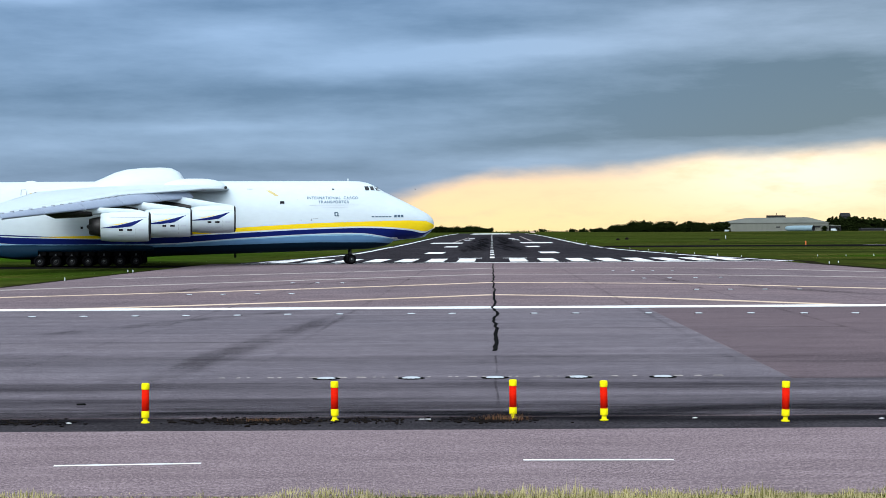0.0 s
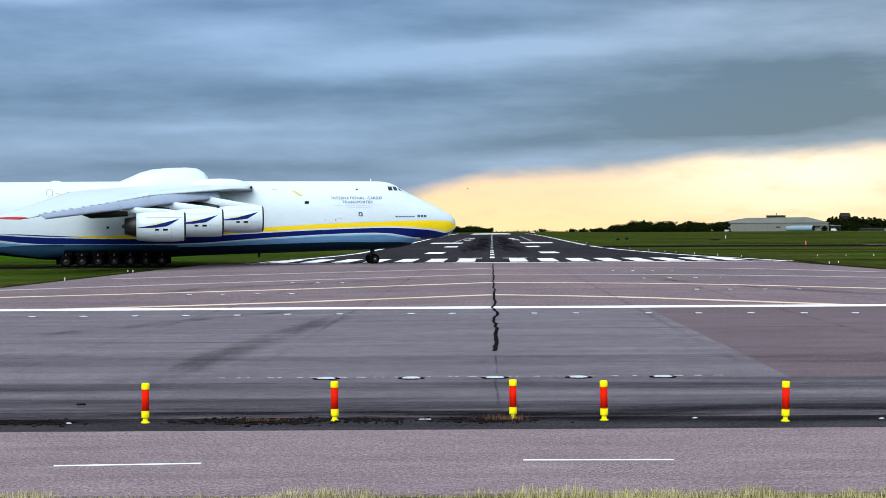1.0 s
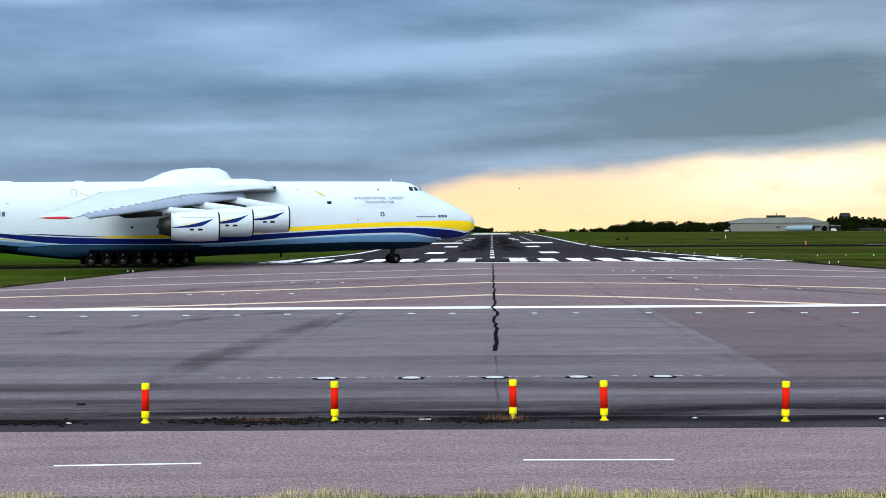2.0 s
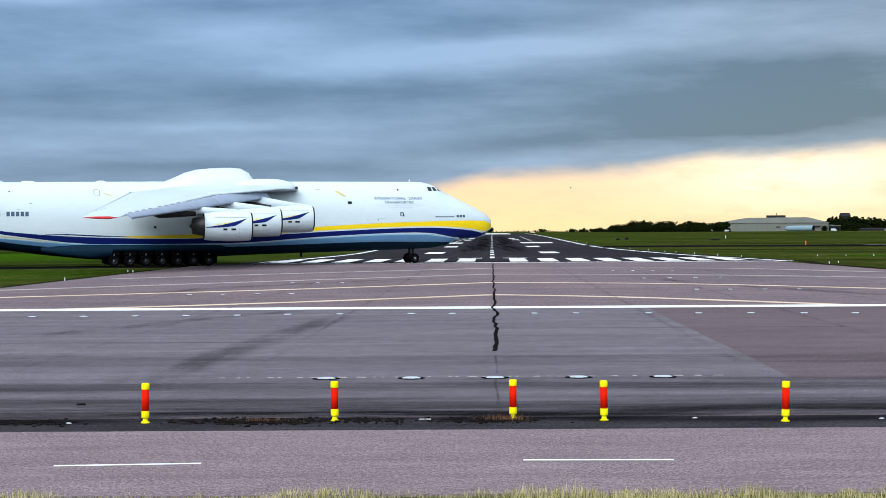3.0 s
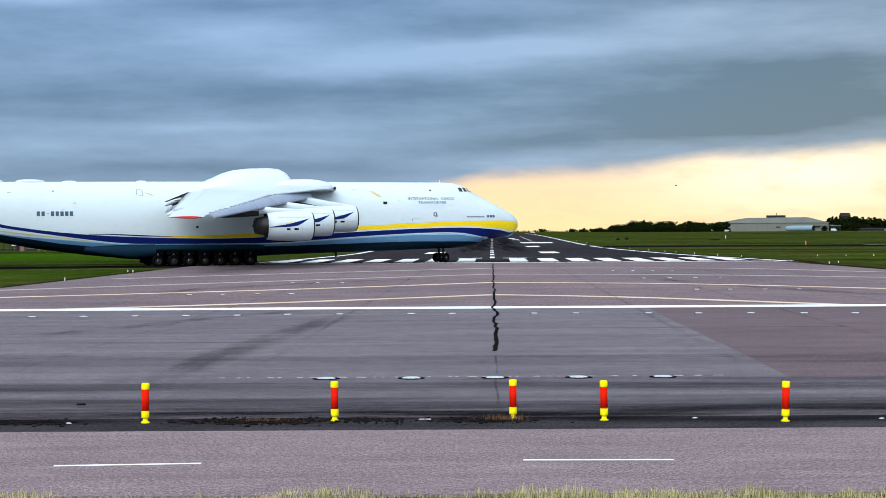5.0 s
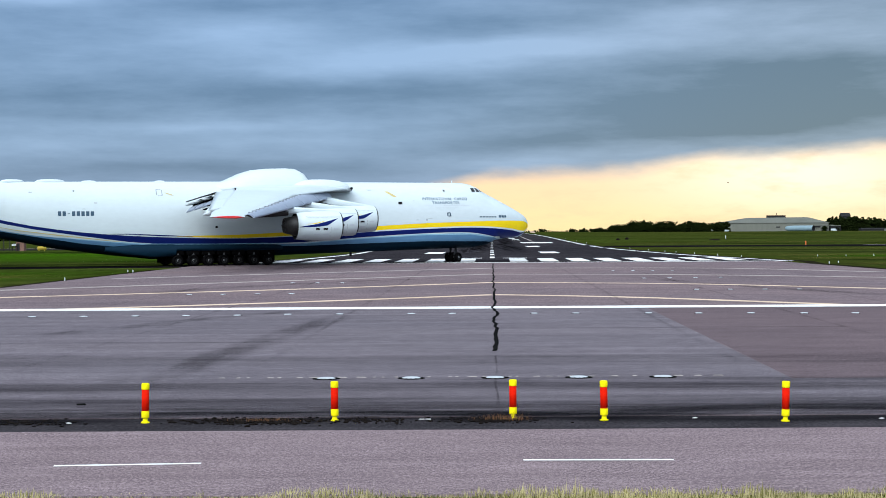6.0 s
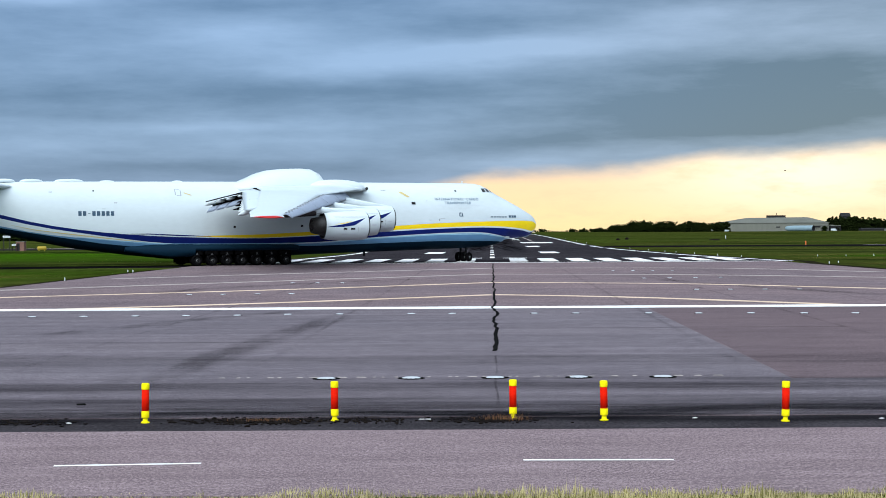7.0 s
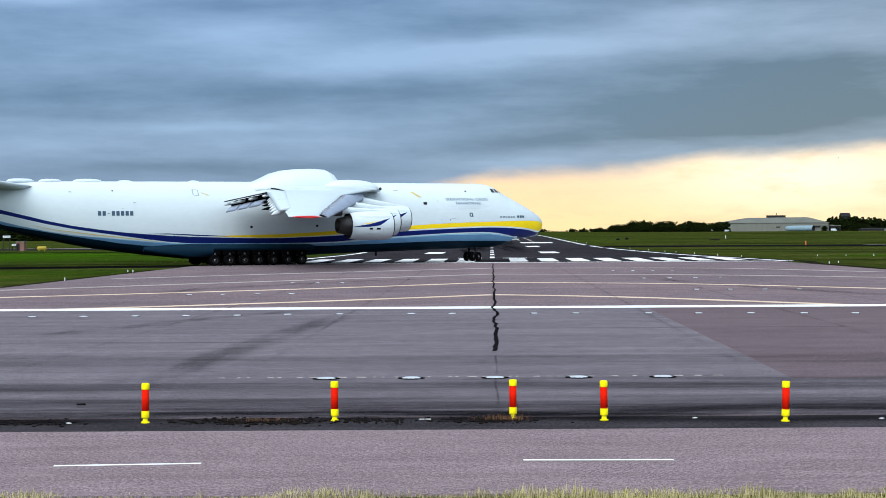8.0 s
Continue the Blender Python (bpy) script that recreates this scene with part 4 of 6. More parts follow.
                rings.append([(tx + dx0, s * y, tz + dz0), (tx + (dx0 + dx1) / 2 - 0.08, s * y, tz + (dz0 + dz1) / 2 + 0.10), (tx + dx1, s * y, tz + dz1), (tx + (dx0 + dx1) / 2 + th * 0.4, s * y, tz + (dz0 + dz1) / 2 - th), (tx + dx0 + 0.06, s * y, tz + dz0 - th)])
            loft(bm, rings)
            bmesh.ops.recalc_face_normals(bm, faces=bm.faces)
            part(name, bm, mat, w, lab)
    for y in (6.3, 8.6, 10.8, 14.8, 19.2):
        tx, tz = float(np.interp(y, [4, 20, 36], [-50.1, -49.7, -54.4])), float(np.interp(y, [4, 20, 36], [8.15, 9.1, 6.6]))
        bm = bmesh.new()
        loft(bm, [[(tx + 0.9 - u, s * y + r * math.cos(q), tz - 0.28 - 0.16 * u + r * math.sin(q)) for q in np.linspace(0, 2 * math.pi, 11)[:-1]] for u, r in ((0.0, 0.08), (0.3, 0.16), (0.9, 0.18), (1.2, 0.15), (1.35, 0.05))])
        bmesh.ops.recalc_face_normals(bm, faces=bm.faces)
        part("flap_jack", bm, M_WHITE, w, "rounded white jack fairing")
    for y in (9.5, 16.5, 21, 23, 25.2, 27.4, 29.6, 32, 34.3):
        le, te, z, th = wing_at(y)
        bm = bmesh.new()
        k = 1.0 if y < 20 else 0.52
        prof = [(0.0, 0.05), (0.5 * k, 0.24), (1.5 * k, 0.32), (2.8 * k, 0.26), (3.6 * k, 0.06)]
        x0 = le + (te - le) * (0.74 if y < 20 else 0.86)
        rings = [[(x0 - u, s * y + r * 0.8 * math.cos(q), wing_zt(y) - 0.35 * th - 0.10 - 0.33 * u + r * math.sin(q)) for q in np.linspace(0, 2 * math.pi, 9)[:-1]] for u, r in prof]
        loft(bm, rings)
        bmesh.ops.recalc_face_normals(bm, faces=bm.faces)
        part("flap_fairing", bm, M_WHITE, w)
    # added black blocks: the shaded gaps between the fairings, built as solids
    for y in (6.5, 8, 11, 13, 15, 18, 20, 23.7, 27.2):
        le, te, z, th = wing_at(y)
        x0, zc = le + (te - le) * 0.76, wing_zt(y) - 0.35 * th
        bm = bmesh.new()
        loft(bm, [[(x0 - u, s * y - 0.35, zc - 0.28 * u + hi), (x0 - u, s * y + 0.35, zc - 0.28 * u + hi), (x0 - u, s * y + 0.35, zc - 0.28 * u - lo), (x0 - u, s * y - 0.35, zc - 0.28 * u - lo)] for u, hi, lo in ((0.2, 0.02, 0.1), (1.4, 0.05, 0.42), (2.6, 0.0, 0.34), (3.3, -0.05, 0.12))])
        bmesh.ops.recalc_face_normals(bm, faces=bm.faces)
        part("flap_gap_block", bm, M_TYRE, w, "black block added for the dark gap between flap fairings")
    return w


# engines: span, lip station, height of the axis
ENGINES = [(10.4, -26.6, 5.95), (18.2, -31.9, 5.48), (26.0, -36.5, 5.0)]


def engine(s, y, x, z):
    bm = bmesh.new()
    prof = [(-1.5, 1.22), (-0.5, 1.22), (-0.12, 1.36), (0.0, 1.46), (-0.10, 1.60), (-0.20, 1.635), (-0.35, 1.68), (-1.2, 1.73), (-3.0, 1.75), (-4.4, 1.69), (-5.5, 1.56), (-5.52, 1.46), (-4.7, 1.45)]
    lathe(bm, prof, "X", 40, (x, s * y, z), mis=[1, 1, 1, 1, 1, 0, 0, 0, 0, 0, 1, 1])
    cowl = part("engine", bm, [M_WHITE, M_STRUT], aircraft, "white turbofan nacelle")
    bm = bmesh.new()
    lathe(bm, [(-1.5, 1.22), (-1.45, 0.42), (-0.9, 0.2), (-0.7, 0.01)], "X", 32, (x, s * y, z))
    part("fan", bm, M_DARK, cowl, "dark fan disc")
    bm = bmesh.new()
    lathe(bm, [(-4.5, 1.42), (-5.3, 1.22), (-6.0, 1.05), (-6.8, 0.88), (-6.82, 0.78), (-6.4, 0.74)], "X", 32, (x, s * y, z))
    part("core_nozzle", bm, M_DARK, cowl, "dark burnt core nozzle")
    bm = bmesh.new()
    lathe(bm, [(-6.1, 0.6), (-6.7, 0.42), (-7.1, 0.1), (-7.12, 0.01)], "X", 20, (x, s * y, z))
    part("exhaust_cone", bm, M_DARK, cowl)
    # pylon
    le, te, zw, th = wing_at(y)
    bm = bmesh.new()
    stations = [(x - 0.7, z + 1.50, z + 1.76, 0.15), (x - 2.2, z + 1.5, z + 1.98, 0.45), (min(x - 4.0, le + 0.9), z + 1.35, max(z + 2.2, min(z + 2.5, zw - 0.5 * th - 0.3)), 0.6), (le - 1.2, z + 1.05, zw - 0.45 * th, 0.65), (le - 3.5, z + 0.95, zw - 0.15, 0.6), (le - 6.0, zw - 0.95, zw - 0.2, 0.35), (le - 8.0, zw - 0.5, zw - 0.25, 0.12)]
    rings = []
    for px, zl, zh, w in stations:
        zm = (zl + zh) / 2
        rings.append([(px, s * y + w * c, zm + (zh - zl) / 2 * d) for c, d in ((-0.6, -1), (0.6, -1), (1, -0.5), (1, 0.5), (0.5, 1), (-0.5, 1), (-1, 0.5), (-1, -0.5))])
    loft(bm, rings)
    bmesh.ops.recalc_face_normals(bm, faces=bm.faces)
    part("pylon", bm, M_WHITE, cowl)
    # dark casing over the pylon's foot stands in for shade under the wing
    bm = bmesh.new()
    rings = []
    for px, zl, zh, w in ((le + 0.6, z + 1.2, z + 1.7, 0.66), *[(a, b, b + (c - b) * 0.55, d) for a, b, c, d in stations[3:]]):
        w += 0.035
        rings.append([(px, s * y + w * c, zl - 0.03 + (zh - zl) * d) for c, d in ((-0.6, 0), (0.6, 0), (1, 0.35), (1, 1), (-1, 1), (-1, 0.35))])
    loft(bm, rings)
    bmesh.ops.recalc_face_normals(bm, faces=bm.faces)
    part("pylon_foot_shade", bm, M_DARK, cowl, "dark casing for the shade along the pylon's foot")

    # painted swoosh and access panels on the outboard side
    def on_cowl(name, poly, mat, out=0.02):
        bm = bmesh.new()
        rad = lambda px: float(np.interp(px, [-5.5, -4.4, -3.0, -1.2, -0.3], [1.56, 1.69, 1.75, 1.73, 1.66])) + out
        n = 10
        top, bot = poly
        rows = []
        for i in range(n + 1):
            px = top[0][0] + (top[-1][0] - top[0][0]) * i / n
            za = np.interp(px, [p[0] for p in top], [p[1] for p in top])
            zb = np.interp(px, [p[0] for p in bot], [p[1] for p in bot])
            rows.append([bm.verts.new((x + px, s * (y + math.sqrt(max(0.01, rad(px) ** 2 - h * h))), z + h)) for h in (zb, (za + zb) / 2, za)])
        for a, b in zip(rows, rows[1:]):
            for k in range(2):
                bm.faces.new((a[k], b[k], b[k + 1], a[k + 1]))
        part(name, bm, mat, cowl)

    on_cowl("swoosh", (((-5.4, -0.14), (-3.4, 0.16), (-2.2, 0.46), (-0.7, 0.86)), ((-5.4, -0.20), (-3.4, -0.16), (-2.0, 0.02), (-0.7, 0.84))), M_NAVY)
    on_cowl("swoosh_highlight", (((-4.6, 0.14), (-3.4, 0.30), (-2.3, 0.56)), ((-4.6, 0.13), (-3.4, 0.21), (-2.3, 0.53))), M_YELLOW)
    for a, b, h0, h1 in ((-3.45, -3.0, -0.5, -0.28), (-2.55, -2.0, -0.5, -0.28)):
        on_cowl("vent", (((a, h1), (b, h1)), ((a, h0), (b, h0))), M_BLACK)
    on_cowl("panel_mark", (((-1.3, -0.30), (-0.7, -0.30)), ((-1.3, -0.46), (-0.7, -0.46))), M_FAINT)
    on_cowl("panel_mark", (((-3.6, -0.95), (-2.9, -0.95)), ((-3.6, -1.05), (-2.9, -1.05))), M_FAINT)
    on_cowl("panel_mark", (((-2.5, -0.95), (-1.8, -0.95)), ((-2.5, -1.05), (-1.8, -1.05))), M_FAINT)
    on_cowl("cowl_joint", (((-4.52, 1.1), (-4.46, 1.1)), ((-4.52, -1.4), (-4.46, -1.4))), M_JOINT)
    on_cowl("cowl_joint", (((-1.62, -0.2), (-1.58, -0.2)), ((-1.62, -1.3), (-1.58, -1.3))), M_JOINT)
    on_cowl("cowl_joint", (((-4.4, 1.02), (-0.4, 1.02)), ((-4.4, 0.97), (-0.4, 0.97))), M_JOINT)


for s in (-1, 1):
    wing(s)
    for e in ENGINES:
        engine(s, *e)


def blister(name, x0, x1, top, w, z0, mat=M_WHITE, y=0.0, label="", n=12, blunt=2.6):
    """A long rounded fairing standing on the body."""
    bm = bmesh.new()
    rings = []
    for i in range(n + 1):
        u = -1 + 2 * i / n
        u = math.copysign(abs(u) ** 0.8, u) * 0.999
        k = max(0.02, (1 - abs(u) ** blunt) ** (1 / 2.0))
        x = (x0 + x1) / 2 + (x1 - x0) / 2 * u
        rings.append([(x, y + w * (0.35 + 0.65 * k) * math.cos(q), z0 + (top - z0) * k * math.sin(q) ** 0.8 if q not in (0, math.pi) else z0 - 0.2) for q in np.linspace(0, math.pi, 13)])
    loft(bm, rings)
    bmesh.ops.recalc_face_normals(bm, faces=bm.faces)
    return part(name, bm, mat, aircraft, label)


bm = bmesh.new()
rings = []
for x, top, w in ((-45.6, 10.7, 2.0), (-44.4, 10.95, 2.6), (-43.2, 11.45, 3.1), (-41.8, 12.1, 3.4), (-40.4, 12.5, 3.6), (-38.4, 12.72, 3.7), (-36, 12.80, 3.7), (-34.6, 12.7, 3.7), (-33.6, 12.2, 3.5), (-33.1, 11.5, 3.3), (-32.8, 10.9, 3.1)):
    rings.append([(x, w * math.copysign(abs(math.cos(q)) ** 0.7, math.cos(q)), 9.6 + (top - 9.6) * abs(math.sin(q)) ** 0.75) for q in np.linspace(0, math.pi, 17)])
loft(bm, rings)
bmesh.ops.recalc_face_normals(bm, faces=bm.faces)
part("wing_root_hump", bm, M_WHITE, aircraft, "white raised fairing over the wing centre")
for s in (-1, 1):
    blister("wing_root_fairing", -36, -27.4, 11.25, 1.5, 9.9, y=s * 3.1)
for x0, x1, top, w in ((-76.3, -73.0, 11.1, 0.7), (-72.4, -69.6, 11.08, 0.7), (-68.2, -64.5, 11.13, 0.8), (-62.5, -60.6, 11.0, 0.5), (-53.2, -51.7, 11.06, 0.4)):
    blister("dorsal_blister", x0, x1, top, w, 10.8)


def tail(s):
    bm = bmesh.new()
    for_r = []
    for y, le, te, z, th in ((1.0, -73.0, -82.5, 10.0, 0.9), (4, -76.0, -84, 10.2, 0.8), (9.5, -80.8, -86.5, 10.6, 0.6), (13, -84.6, -89, 10.9, 0.45)):
        for_r.append([(le + (te - le) * c, s * y, z + th * h) for c, h in ((0, 0), (0.08, 0.35), (0.3, 0.5), (0.7, 0.3), (1, 0.02), (0.7, -0.3), (0.3, -0.5), (0.08, -0.35))])
    loft(bm, for_r)
    bmesh.ops.recalc_face_normals(bm, faces=bm.faces)
    tp = part("tailplane", bm, M_WHITE, aircraft, "white swept tailplane")
    bm = bmesh.new()
    fr = []
    for z, le, te in ((8.6, -85.4, -90), (11, -84.8, -90.6), (18.0, -88.0, -92.0)):
        fr.append([(le + (te - le) * c, s * 13 + 0.4 * h, z) for c, h in ((0, 0), (0.2, 0.9), (0.6, 0.7), (1, 0.03), (0.6, -0.7), (0.2, -0.9))])
    loft(bm, fr)
    bmesh.ops.recalc_face_normals(bm, faces=bm.faces)
    part("fin", bm, M_WHITE, tp, "white tail fin")


for s in (-1, 1):
    tail(s)

# cockpit windows, portholes, markings
for s in (-1, 1):
    for a, b, sl in ((-9.55, -9.0, 0.08), (-8.85, -8.35, 0.15), (-8.2, -7.6, 0.25)):
        skin_patch("cockpit_window", a, b, 9.72, 10.26, M_GLASS, s, slant=sl)
    skin_patch("porthole", -20.7, -20.15, 7.95, 8.3, M_BLACK, s)
    skin_patch("porthole", -13.85, -13.6, 9.75, 9.95, M_BLACK, s, nx=1)
    skin_patch("porthole", -18.5, -18.35, 8.4, 8.55, M_FAINT, s, nx=1)
    skin_patch("porthole", -46.0, -45.7, 4.83, 5.12, M_BLACK, s, nx=1)
    skin_patch("porthole", -36.8, -36.5, 4.95, 5.22, M_BLACK, s, nx=1)
    skin_patch("porthole", -63.9, -63.7, 9.5, 9.65, M_BLACK, s, nx=1)
    skin_patch("porthole", -69.3, -68.9, 9.35, 9.46, M_JOINT, s, nx=1)
    skin_patch("escape_mark", -22.5, -21.95, 8.95, 9.72, M_TAN, s, slant=1.2, label="pale yellow diagonal escape marking", nz=4)
    skin_patch("escape_mark", -52.5, -52.15, 9.05, 9.42, M_TAN, s, slant=1.0, label="pale yellow diagonal escape marking", nz=4)
    for x0, x1, z0, z1 in ((-53.45, -53.38, 9.1, 9.85), (-52.75, -52.68, 9.0, 9.75), (-53.4, -52.85, 9.82, 9.89), (-53.25, -52.7, 8.98, 9.05)):
        skin_patch("door_outline", x0 - 0.02, x1 + 0.02, z0, z1, M_JOINT, s, nx=1)
    for x0, x1, z0, z1 in ((-16.9, -12.4, 7.72, 7.77), (-15.2, -11.9, 7.45, 7.50), (-14.0, -10.4, 7.76, 7.81)):
        skin_patch("small_print", x0, x1, z0, z1, M_FAINT, s, nx=6, nz=1, label="thin pale line of small print")
    for x0, x1, z0, z1 in ((-13.66, -13.52, 6.36, 6.8), (-13.28, -13.14, 6.36, 6.74), (-13.6, -13.2, 6.72, 6.84), (-13.58, -13.06, 6.3, 6.4)):
        skin_patch("emblem", x0, x1, z0, z1, M_TEXT, s, nx=2)
    # name along the nose and registration, as plain bars
    for x0, x1 in ((-8.75, -8.42), (-8.28, -7.95), (-7.81, -7.5), (-7.36, -7.03), (-6.89, -6.6), (-6.46, -6.15)):
        skin_patch("name_bar", x0, x1, 6.16, 6.32, M_TEXT, s, nx=2)
    for x0, x1 in ((-5.75, -5.4), (-5.3, -4.95), (-4.85, -4.5)):
        skin_patch("name_bar", x0, x1, 6.14, 6.46, M_TEXT, s, nx=2)
    for k, wide in enumerate((0.40, 0.40, 0.26, 0.40, 0.40, 0.40, 0.40, 0.40)):
        x0 = -65.85 + 0.572 * k + (0.40 - wide) / 2
        z0, z1 = (6.70, 6.77) if k == 2 else (6.44, 7.02)
        skin_patch("registration_bar", x0, x0 + wide, z0, z1, M_TEXT, s, nx=1)
    for x0, x1, z0, z1 in ((-62.9, -62.5, 7.28, 7.33), (-61.4, -61.0, 8.0, 8.12), (-24.9, -24.2, 9.85, 9.93), (-18.2, -17.9, 5.8, 5.86), (-16.75, -16.6, 5.72, 6.0), (-16.5, -15.8, 6.02, 6.06)):
        skin_patch("stencil", x0, x1, z0, z1, M_JOINT, s, nx=1, nz=1)



def lettering(text, x0, x1, zc, side):
    """Raised block letters laid on the skin between two stations."""
    cu = bpy.data.curves.new("lettering", "FONT")
    cu.body, cu.size, cu.offset, cu.space_character = text, 1.0, 0.018, 1.15
    tmp = new("lettering_tmp", cu)
    dg = bpy.context.evaluated_depsgraph_get()
    me = bpy.data.meshes.new_from_object(tmp.evaluated_get(dg))
    bpy.data.objects.remove(tmp)
    xs = [v.co.x for v in me.vertices]
    ys = [v.co.y for v in me.vertices]
    w, a, hh = max(xs) - min(xs), min(xs), max(ys)
    for v in me.vertices:
        u = (v.co.x - a) / w
        x = x0 + (x1 - x0) * (u if side < 0 else 1 - u)
        z = zc + (v.co.y / hh - 0.5) * 0.36
        v.co = (x, side * (half_width(x, z) + 0.03), z)
    me.materials.append(M_LETTER)
    ob = new("lettering", me)
    ob.parent = aircraft
    ob["label"] = "blue-grey block lettering"
    return ob


for s in (-1, 1):
    lettering("INTERNATIONAL  CARGO", -17.15, -10.5, 8.72, s)
    lettering("TRANSPORTER", -15.75, -11.7, 8.18, s)
bm = bmesh.new()
add_box(bm, -11.6, -11.45, -0.03, 0.03, 10.95, 11.35)
part("antenna", bm, M_WHITE, aircraft)
bm = bmesh.new()
add_box(bm, -26.6, -26.3, -0.03, 0.03, 0.95, 1.6)
part("antenna", bm, M_BLACK, aircraft)
# rounded cheek where the raised nose door meets the belly
for s in (-1, 1):
    skin_patch("nose_door_joint", -6.1, -5.35, 3.22, 3.5, M_WHITE, s, out=0.05, nx=4, nz=3, slant=0.35)

for s in (-1, 1):
    bm = bmesh.new()
    bmesh.ops.create_uvsphere(bm, u_segments=12, v_segments=8, radius=0.2, matrix=Matrix.Translation((-27.7, s * 4.3, 10.05)))
    part("landing_light", bm, M_GLASS, aircraft, "dark round landing light")
# gear fairings, legs, and black fillers that darken the gaps between the wheels
AXLES = [-39.1 - 1.99 * k for k in range(7)]
R_MAIN, R_NOSE = 0.72, 0.66
for s in (-1, 1):
    bm = bmesh.new()
    rings = []
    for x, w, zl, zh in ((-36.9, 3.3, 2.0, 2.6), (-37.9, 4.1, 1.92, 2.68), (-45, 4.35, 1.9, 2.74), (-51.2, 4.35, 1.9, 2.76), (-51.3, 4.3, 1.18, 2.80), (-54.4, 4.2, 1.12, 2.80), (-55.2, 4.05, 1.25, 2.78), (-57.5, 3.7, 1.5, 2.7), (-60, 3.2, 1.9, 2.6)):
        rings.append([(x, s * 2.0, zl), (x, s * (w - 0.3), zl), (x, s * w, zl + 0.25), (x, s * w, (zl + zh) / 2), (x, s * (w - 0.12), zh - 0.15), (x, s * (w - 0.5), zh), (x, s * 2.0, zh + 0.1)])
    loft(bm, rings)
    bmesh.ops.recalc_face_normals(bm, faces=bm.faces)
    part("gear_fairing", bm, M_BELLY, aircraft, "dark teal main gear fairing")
    # added plate: the darkness seen between the wheels, as a black sheet
    bm = bmesh.new()
    add_box(bm, -52.3, -37.9, s * 2.75 - 0.06, s * 2.75 + 0.06, 0.34, 2.0, 0.03)
    part("gear_gap_plate", bm, M_TYRE, aircraft, "black plate added to darken the gaps between wheels")
    for x in AXLES:
        bm = bmesh.new()
        lathe(bm, [(0.5, 0.13), (1.0, 0.15), (2.0, 0.16)], "Z", 10, (x, s * 3.75, 0), cap=True)
        lathe(bm, [(-0.75, 0.1), (0.75, 0.1)], "Y", 10, (x, s * 3.75, R_MAIN), cap=True)
        add_box(bm, x - 0.55, x + 0.1, s * 3.75 - 0.1, s * 3.75 + 0.1, 1.1, 1.3)
        leg = part("main_gear_leg", bm, M_STRUT, aircraft)
        bm = bmesh.new()
        for dx, tilt in ((-0.2, 0.5), (0.16, -0.35)):
            loft(bm, [[(x + dx + tilt * u * 0.5 + a, s * 4.27 + b, 1.18 + 0.5 * u) for a, b in ((-0.05, -0.04), (0.05, -0.04), (0.05, 0.04), (-0.05, 0.04))] for u in (0, 1)])
        bmesh.ops.recalc_face_normals(bm, faces=bm.faces)
        part("torque_link", bm, M_LINK, leg, "grey torque link")
        # added black block that paints in the shade above each axle
        bm = bmesh.new()
        add_box(bm, x - 0.82, x + 0.82, s * 3.75 - 0.35, s * 3.75 + 0.3, 1.42, 1.95, 0.05)
        part("gear_shade_block", bm, M_TYRE, leg, "black block added for the darkness above the wheels")


def wheel_mesh(name, r, w, tyre=True, rim=True):
    """A tyre, its rim, or both, axis along y."""
    bm = bmesh.new()
    h = w / 2
    if tyre:
        lathe(bm, [(-h * 0.7, r * 0.55), (-h, r * 0.66), (-h, r * 0.86), (-h * 0.75, r * 0.97), (-h * 0.25, r), (h * 0.25, r), (h * 0.75, r * 0.97), (h, r * 0.86), (h, r * 0.66), (h * 0.7, r * 0.55)], "Y", 28)
    if rim:
        for sy in (-1, 1):
            lathe(bm, [(sy * h * 0.72, r * 0.56), (sy * h * 0.45, r * 0.45), (sy * h * 0.5, r * 0.2)], "Y", 28, mi=1)
            lathe(bm, [(sy * h * 0.5, r * 0.2), (sy * h * 0.9, r * 0.16), (sy * h * 0.9, 0.005)], "Y", 20, mi=2)
            for k in range(8):
                q = 2 * math.pi * k / 8
                lathe(bm, [(sy * h * 0.4, 0.035), (sy * h * 0.62, 0.03), (sy * h * 0.63, 0.002)], "Y", 6, (math.cos(q) * r * 0.33, 0, math.sin(q) * r * 0.33))
    me = bpy.data.meshes.new(name)
    bm.to_mesh(me)
    bm.free()
    me.materials.append(M_TYRE)
    me.materials.append(M_RIM)
    me.materials.append(M_HUB)
    return me


WHEEL_MAIN, WHEEL_NOSE = wheel_mesh("main_tyre", R_MAIN, 0.5, rim=False), wheel_mesh("nose_wheel", R_NOSE, 0.42)
RIM_MAIN = wheel_mesh("main_rim", R_MAIN, 0.5, tyre=False)
main_wheels, nose_wheels = [], []
for s in (-1, 1):
    for x in AXLES:
        for dy in (-0.42, 0.42):
            w = new("wheel", WHEEL_MAIN)
            w.parent = aircraft
            rim = new("rim", RIM_MAIN)
            rim.parent = w
            rim["label"] = "dull grey wheel rim"
            main_wheels.append((w, (x, s * 3.75 + dy, R_MAIN)))
            w.location = main_wheels[-1][1]
NOSE_X = -11.35
nose_legs = []
